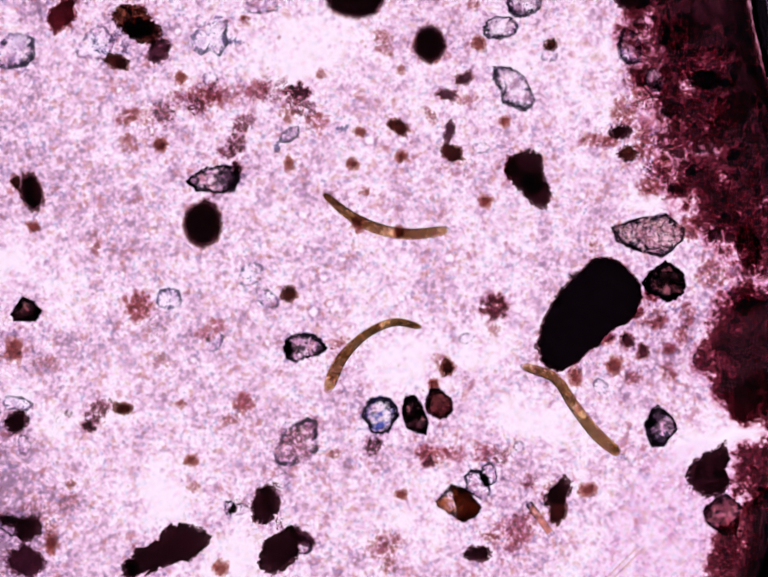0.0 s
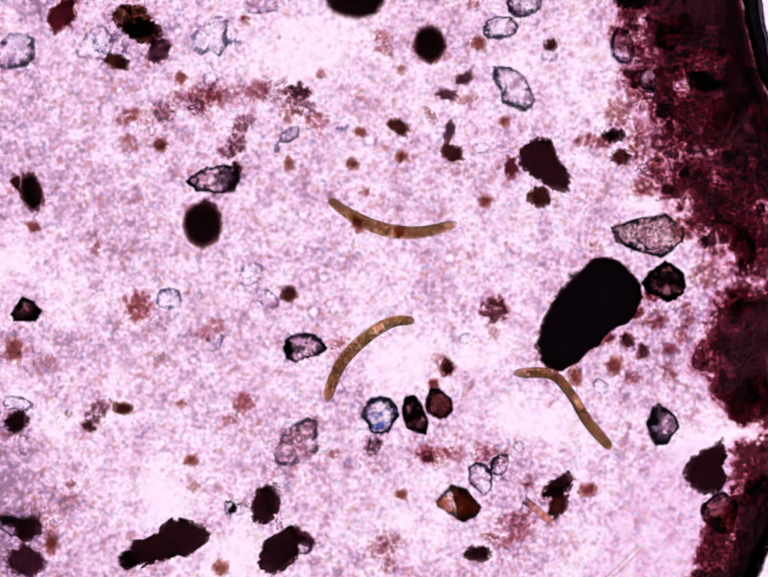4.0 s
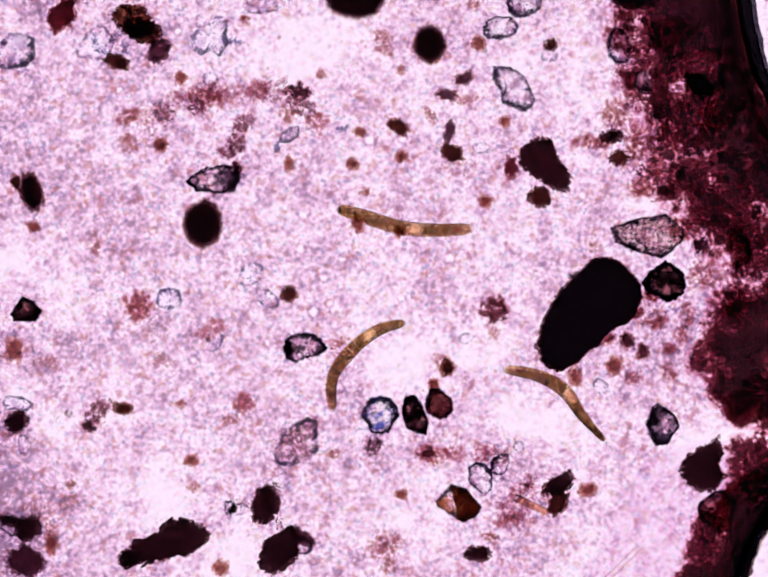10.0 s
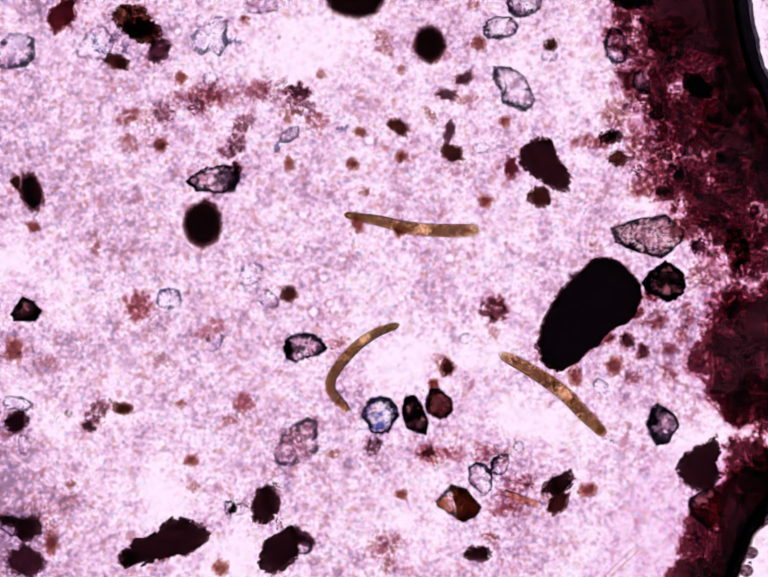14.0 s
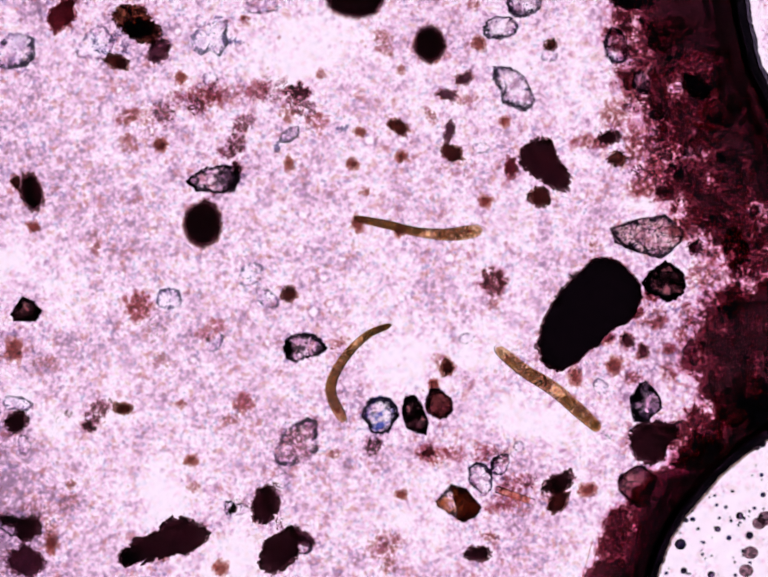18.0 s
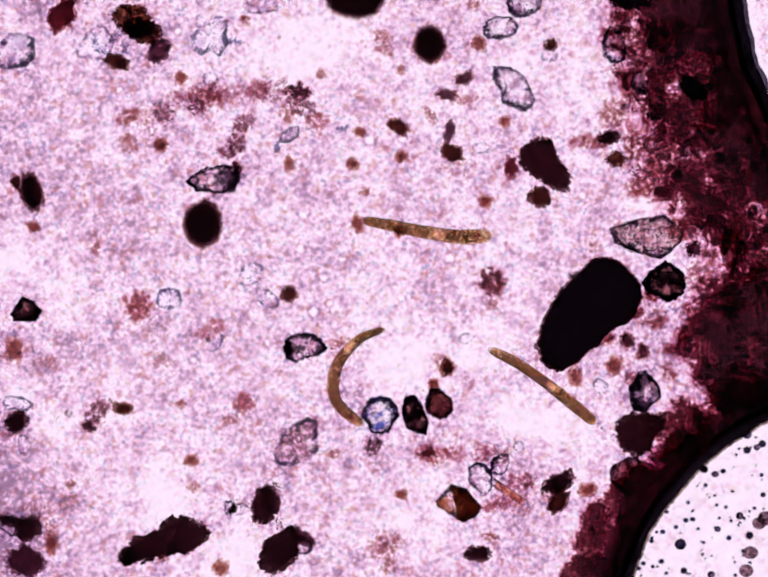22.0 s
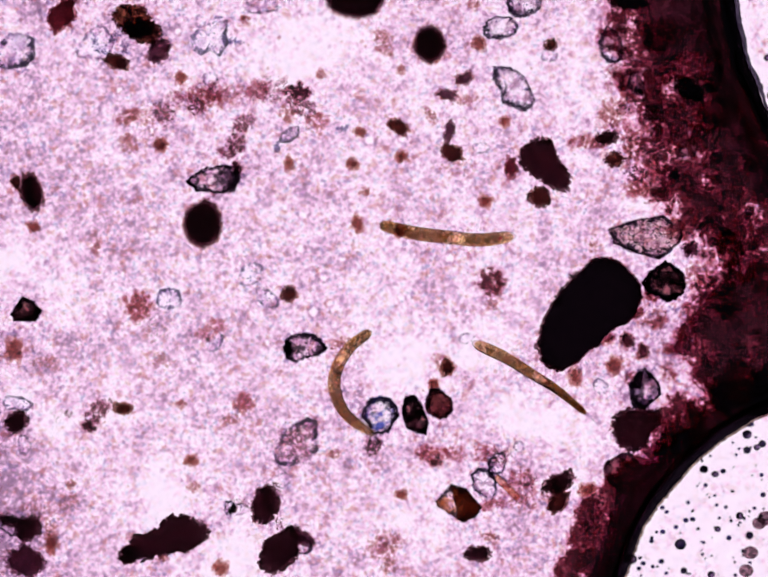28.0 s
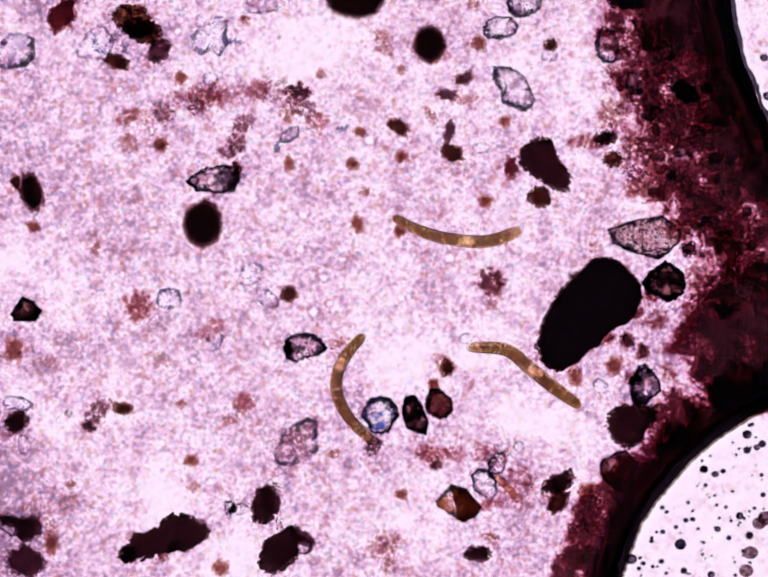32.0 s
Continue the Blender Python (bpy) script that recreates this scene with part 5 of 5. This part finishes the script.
def flesh_girth(s):
    """Breadth of the golden flesh, which stops short of both clear ends."""
    return 0.88 * girth(min(0.94, max(0.06, s))) * math.sqrt(max(0.0, 1 - max(0.0, (0.055 - s) / 0.046, (s - 0.925) / 0.055) ** 2))


def body_piece(i, seed):
    """Skin, flesh and plastids of one piece, lying along x."""
    rng = random.Random(seed * 100 + i)
    s0, s1 = EDGES[i], EDGES[i + 1]
    mid = (s0 + s1) / 2
    lap = 0.0 if i in (0, PIECES - 1) else 0.0006
    n, cuts = 20, [s0 - lap + (s1 - s0 + 2 * lap) * k / 2 for k in range(3)]
    if i == 0:
        cuts = [s1 * (1 - math.cos(k * math.pi / 24)) for k in range(13)]
    elif i == PIECES - 1:
        cuts = [1 - (1 - s0) * (1 - math.cos(k * math.pi / 32)) for k in range(16, -1, -1)]

    def tube(breadth):
        verts, faces = [], []
        for c in cuts:
            g = breadth(c)
            for j in range(n):
                th = 2 * math.pi * j / n
                verts.append(((c - mid) * LONG / 1000, WIDE * g * math.cos(th) / 1000, FLAT * g * math.sin(th) / 1000))
        for k in range(len(cuts) - 1):
            for j in range(n):
                q = (j + 1) % n
                faces.append((k * n + j, k * n + q, (k + 1) * n + q, (k + 1) * n + j))
        return verts, faces

    skin = mesh_of("skin", *tube(girth), M_PELLICLE, True)
    flesh = mesh_of("cytoplasm", *tube(flesh_girth), M_GOLD, True)
    verts, faces = [], []
    for _ in range(int(6200 * (s1 - s0))):
        s, th = rng.uniform(s0, s1), rng.uniform(0, 2 * math.pi)
        if s > 0.88 and rng.random() < 0.5:
            continue
        g = flesh_girth(s) * math.sqrt(rng.random())
        if g == 0 or rng.random() > flesh_girth(s) / 0.85:
            continue
        c = Vector(((s - mid) * LONG, WIDE * g * math.cos(th), FLAT * g * math.sin(th)))
        if noise.noise(Vector((s * 26, c.y / 9, seed * 3.1))) + 0.5 * noise.noise(Vector((s * 70, c.y / 4, seed * 7.7))) < rng.uniform(-0.95, -0.08):
            continue
        near = ((s - NUCLEUS[seed]) * LONG / 19) ** 2 + (c.y / 11) ** 2
        if near < 1 and rng.random() < 0.97 - 0.25 * near:
            continue
        r, k = rng.uniform(0.75, 1.75), len(verts)
        for d in ((1, 0, 0), (0, 1, 0), (-1, 0, 0), (0, -1, 0), (0, 0, 0.8), (0, 0, -0.8)):
            verts.append((c + Vector(d) * r * rng.uniform(0.75, 1.2)) / 1000)
        for a, b in ((0, 1), (1, 2), (2, 3), (3, 0)):
            faces.append((k + a, k + b, k + 4))
            faces.append((k + b, k + a, k + 5))
    return skin, flesh, (mesh_of("plastid_mass", verts, faces, M_PLASTID) if verts else None)


def oval(name, a, b, c, mat):
    bm = bmesh.new()
    bmesh.ops.create_icosphere(bm, subdivisions=2, radius=1)
    bmesh.ops.scale(bm, vec=(a / 1000, b / 1000, c / 1000), verts=bm.verts)
    me = bpy.data.meshes.new(name)
    bm.to_mesh(me)
    bm.free()
    me.materials.append(mat)
    return me


class Swimmer:
    """A long flat flagellate in rigid pieces, with its postures through time."""

    def __init__(self, label, seed):
        self.top = tagged(new("flagellate"), label, "flagellate", "swimming flagellates")
        self.rows, self.pieces = [], []
        for i in range(PIECES):
            skin, flesh, grains = body_piece(i, seed)
            p = part("body_piece", skin, self.top)
            if flesh:
                part("cytoplasm", flesh, p)
            if grains:
                tagged(part("plastid_mass", grains, p, "golden brown grains"), kind="stuff")
            if EDGES[i] <= 0.892 < EDGES[i + 1]:
                e = part("eyespot", oval("eyespot", 5.0, 4.2, 2.5, M_EYE), p, "crimson eyespot")
                e.location = (0, 0.004, 0.004)
            if EDGES[i] <= NUCLEUS[seed] < EDGES[i + 1]:
                part("storage_body", oval("storage_body", 18, 10, 4.5, M_STORE), p, "pale yellow clear storage body")
            if i == 0 and seed == 3:
                rng = random.Random(8)
                specks = [(-rng.uniform(12, 36), rng.gauss(0, 3.5), rng.uniform(-2, 2), rng.uniform(0.8, 1.9)) for _ in range(26)]
                tagged(part("slime_thread", domes("slime_thread", specks, M_CRUST), p, "fine trailing slime specks"), kind="stuff")
            self.pieces.append(p)

    def at(self, t, tail, a, b, c, head, wt, wm, wh):
        """Posture at t: five places from tail to head, and the breadth seen near the tail, in the middle and near the head."""
        self.rows.append((t, np.array((*tail, *a, *b, *c, *head, wt, wm, wh), float)))

    def posture(self, t):
        ts = [r[0] for r in self.rows]
        k = max(0, min(len(ts) - 2, int(np.searchsorted(ts, t, "right")) - 1))
        p1, p2 = self.rows[k][1], self.rows[k + 1][1]
        h = ts[k + 1] - ts[k]
        m1 = (p2 - self.rows[k - 1][1]) / (ts[k + 1] - ts[k - 1]) if k else (p2 - p1) / h
        m2 = (self.rows[k + 2][1] - p1) / (ts[k + 2] - ts[k]) if k + 2 < len(ts) else (p2 - p1) / h
        f = (t - ts[k]) / h
        return (2 * f ** 3 - 3 * f ** 2 + 1) * p1 + (f ** 3 - 2 * f ** 2 + f) * h * m1 + (3 * f ** 2 - 2 * f ** 3) * p2 + (f ** 3 - f ** 2) * h * m2

    def poses(self, t):
        v = self.posture(t)
        pts = v[:10].reshape(5, 2)
        ext = np.vstack((2 * pts[0] - pts[1], pts, 2 * pts[4] - pts[3]))
        line = []
        for k in range(1, 5):
            for f in np.linspace(0, 1, 24, endpoint=False):
                a, b, c, d = ext[k - 1:k + 3]
                line.append(0.5 * (2 * b + (c - a) * f + (2 * a - 5 * b + 4 * c - d) * f * f + (3 * b - a - 3 * c + d) * f ** 3))
        line = np.array(line + [pts[4]])
        run = np.concatenate(([0], np.cumsum(np.hypot(*np.diff(line, axis=0).T))))
        out = []
        for i in range(PIECES):
            s = (EDGES[i] + EDGES[i + 1]) / 2
            x, y = (np.interp(s * run[-1], run, line[:, q]) for q in (0, 1))
            x0, y0 = (np.interp((s - 0.02) * run[-1], run, line[:, q]) for q in (0, 1))
            x1, y1 = (np.interp((s + 0.02) * run[-1], run, line[:, q]) for q in (0, 1))
            half = float(np.interp(s, (0.12, 0.5, 0.85), v[10:])) / 2
            q = (min(WIDE, max(FLAT + 0.2, half)) ** 2 - FLAT ** 2) / (WIDE ** 2 - FLAT ** 2)
            roll = math.acos(math.sqrt(q))
            z = FILM + 0.002 + math.hypot(FLAT * math.cos(roll), WIDE * math.sin(roll)) * girth(0.5) / 1000
            z += 0.034 * smooth01((64 - math.hypot(x - 782, y - 850)) / 22)
            out.append(Matrix.Translation(spot(x, y, z)) @ Matrix.Rotation(math.atan2(y0 - y1, x1 - x0), 4, "Z") @ Matrix.Rotation(roll, 4, "X"))
        return out

    def swim(self):
        times = [float(k) for k in range(33)]
        all_rows = [self.poses(t) for t in times]
        mids = []
        for row in all_rows:
            m = row[PIECES // 2]
            x = m.to_3x3() @ Vector((1, 0, 0))
            mids.append(Matrix.Translation((m.translation.x, m.translation.y, FILM)) @ Matrix.Rotation(math.atan2(x.y, x.x), 4, "Z"))
        walk(self.top, list(zip(times, mids)))
        for i, p in enumerate(self.pieces):
            walk(p, [(t, mid.inverted() @ row[i]) for t, mid, row in zip(times, mids, all_rows)])


def build_swimmers():
    a = Swimmer("long golden brown flagellate gliding through open water", 1)
    a.at(0, (660, 395), (715, 440), (778, 469), (845, 478), (918, 469), 19, 24, 22)
    a.at(1.5, (663, 399), (715, 439), (780, 468), (848, 477), (923, 466), 20, 26, 22)
    a.at(3, (667, 403), (720, 443), (785, 470), (855, 475), (929, 460), 22, 28, 22)
    a.at(6, (675, 411), (732, 443), (800, 469), (870, 472), (944, 451), 26, 30, 24)
    a.at(8, (681, 418), (742, 445), (810, 467), (880, 470), (957, 455), 28, 30, 24)
    a.at(10, (688, 425), (752, 445), (820, 465), (890, 470), (968, 467), 30, 30, 26)
    a.at(12, (695, 432), (760, 446), (830, 464), (900, 471), (977, 471), 26, 30, 26)
    a.at(14, (702, 438), (770, 450), (840, 466), (912, 471), (984, 470), 20, 27, 28)
    a.at(17, (716, 443), (785, 456), (850, 473), (920, 475), (989, 467), 17, 20, 26)
    a.at(19, (728, 447), (795, 461), (860, 475), (925, 482), (990, 470), 19, 20, 33)
    a.at(21, (736, 447), (800, 463), (865, 477), (930, 483), (998, 477), 22, 24, 33)
    a.at(23, (744, 452), (812, 461), (880, 473), (950, 485), (1019, 484), 25, 29, 30)
    a.at(25, (752, 453), (820, 465), (890, 477), (960, 488), (1033, 492), 29, 30, 27)
    a.at(28, (774, 458), (840, 475), (910, 484), (980, 490), (1053, 482), 29, 28, 27)
    a.at(30, (788, 449), (848, 476), (915, 487), (988, 491), (1062, 473), 27, 26, 25)
    a.at(32, (801, 442), (857, 471), (925, 489), (1000, 492), (1069, 468), 23, 26, 27)
    b = Swimmer("long golden brown flagellate bent like a bow", 2)
    b.at(0, (860, 668), (805, 658), (747, 683), (697, 733), (666, 801), 17, 18, 27)
    b.at(1.5, (854, 662), (800, 658), (745, 685), (697, 735), (668, 808), 20, 20, 27)
    b.at(3, (849, 655), (800, 658), (745, 690), (695, 742), (665, 817), 23, 25, 25)
    b.at(6, (841, 652), (790, 661), (740, 695), (690, 755), (665, 828), 24, 29, 22)
    b.at(8, (834, 655), (780, 667), (730, 703), (684, 765), (666, 834), 24, 29, 21)
    b.at(10, (827, 658), (775, 673), (725, 708), (680, 768), (678, 841), 23, 29, 22)
    b.at(12, (820, 661), (765, 681), (712, 722), (674, 780), (702, 843), 21, 25, 22)
    b.at(14, (815, 662), (760, 684), (708, 727), (674, 787), (714, 843), 20, 23, 21)
    b.at(17, (803, 663), (750, 685), (700, 735), (676, 795), (706, 861), 16, 21, 24)
    b.at(19, (795, 663), (745, 687), (697, 740), (675, 800), (707, 869), 15, 21, 25)
    b.at(21, (789, 670), (735, 693), (690, 747), (682, 812), (735, 869), 17, 25, 25)
    b.at(23, (779, 671), (725, 698), (683, 755), (690, 825), (748, 874), 20, 27, 23)
    b.at(25, (770, 674), (717, 706), (681, 767), (696, 835), (757, 881), 23, 28, 21)
    b.at(28, (758, 675), (708, 716), (682, 778), (704, 843), (768, 891), 25, 27, 22)
    b.at(30, (752, 678), (705, 727), (685, 787), (712, 855), (766, 900), 25, 27, 24)
    b.at(32, (744, 682), (703, 731), (686, 787), (710, 850), (768, 908), 25, 26, 24)
    c = Swimmer("long golden brown flagellate slipping past a black grain", 3)
    c.at(0, (1266, 928), (1217, 885), (1172, 828), (1132, 772), (1063, 746), 28, 24, 21)
    c.at(1.5, (1259, 924), (1207, 870), (1167, 812), (1130, 767), (1057, 757), 28, 20, 21)
    c.at(3, (1252, 918), (1203, 865), (1166, 805), (1127, 765), (1052, 757), 26, 21, 22)
    c.at(6, (1243, 914), (1197, 855), (1160, 800), (1115, 762), (1042, 771), 24, 22, 22)
    c.at(8, (1237, 908), (1190, 850), (1152, 795), (1105, 760), (1034, 766), 21, 26, 23)
    c.at(10, (1234, 900), (1190, 850), (1150, 795), (1095, 766), (1027, 753), 17, 30, 23)
    c.at(12, (1240, 894), (1193, 845), (1150, 797), (1090, 762), (1024, 732), 24, 33, 23)
    c.at(14, (1237, 889), (1190, 842), (1145, 797), (1085, 757), (1019, 721), 29, 32, 25)
    c.at(17, (1230, 880), (1180, 836), (1130, 795), (1070, 757), (1013, 706), 30, 31, 25)
    c.at(19, (1223, 877), (1175, 832), (1125, 788), (1065, 750), (1007, 710), 30, 29, 27)
    c.at(21, (1220, 868), (1170, 826), (1115, 784), (1055, 742), (1002, 710), 28, 25, 23)
    c.at(23, (1213, 861), (1160, 817), (1110, 776), (1050, 737), (992, 713), 25, 20, 20)
    c.at(25, (1207, 855), (1150, 806), (1100, 770), (1040, 731), (982, 706), 18, 20, 23)
    c.at(28, (1197, 845), (1140, 798), (1085, 763), (1030, 729), (965, 699), 16, 22, 25)
    c.at(30, (1192, 838), (1140, 796), (1085, 759), (1027, 722), (956, 706), 23, 27, 26)
    c.at(32, (1186, 831), (1130, 790), (1085, 754), (1032, 714), (952, 709), 27, 29, 25)
    return a, b, c


build_sand()
build_dark()
build_clumps()
build_straw()
build_filaments()
build_droplets()
SWIMMERS = build_swimmers()


def motions():
    """All that moves: the swimmers, the bubbles, the silt and what it pushes."""
    for s in SWIMMERS:
        s.swim()
    for ob, rows in MOVES:
        x, y, z = ob.location
        walk(ob, [(t, pose(x + dx / 1000, y - dy / 1000, z, 0, 0, turn)) for t, dx, dy, turn in rows])


motions()
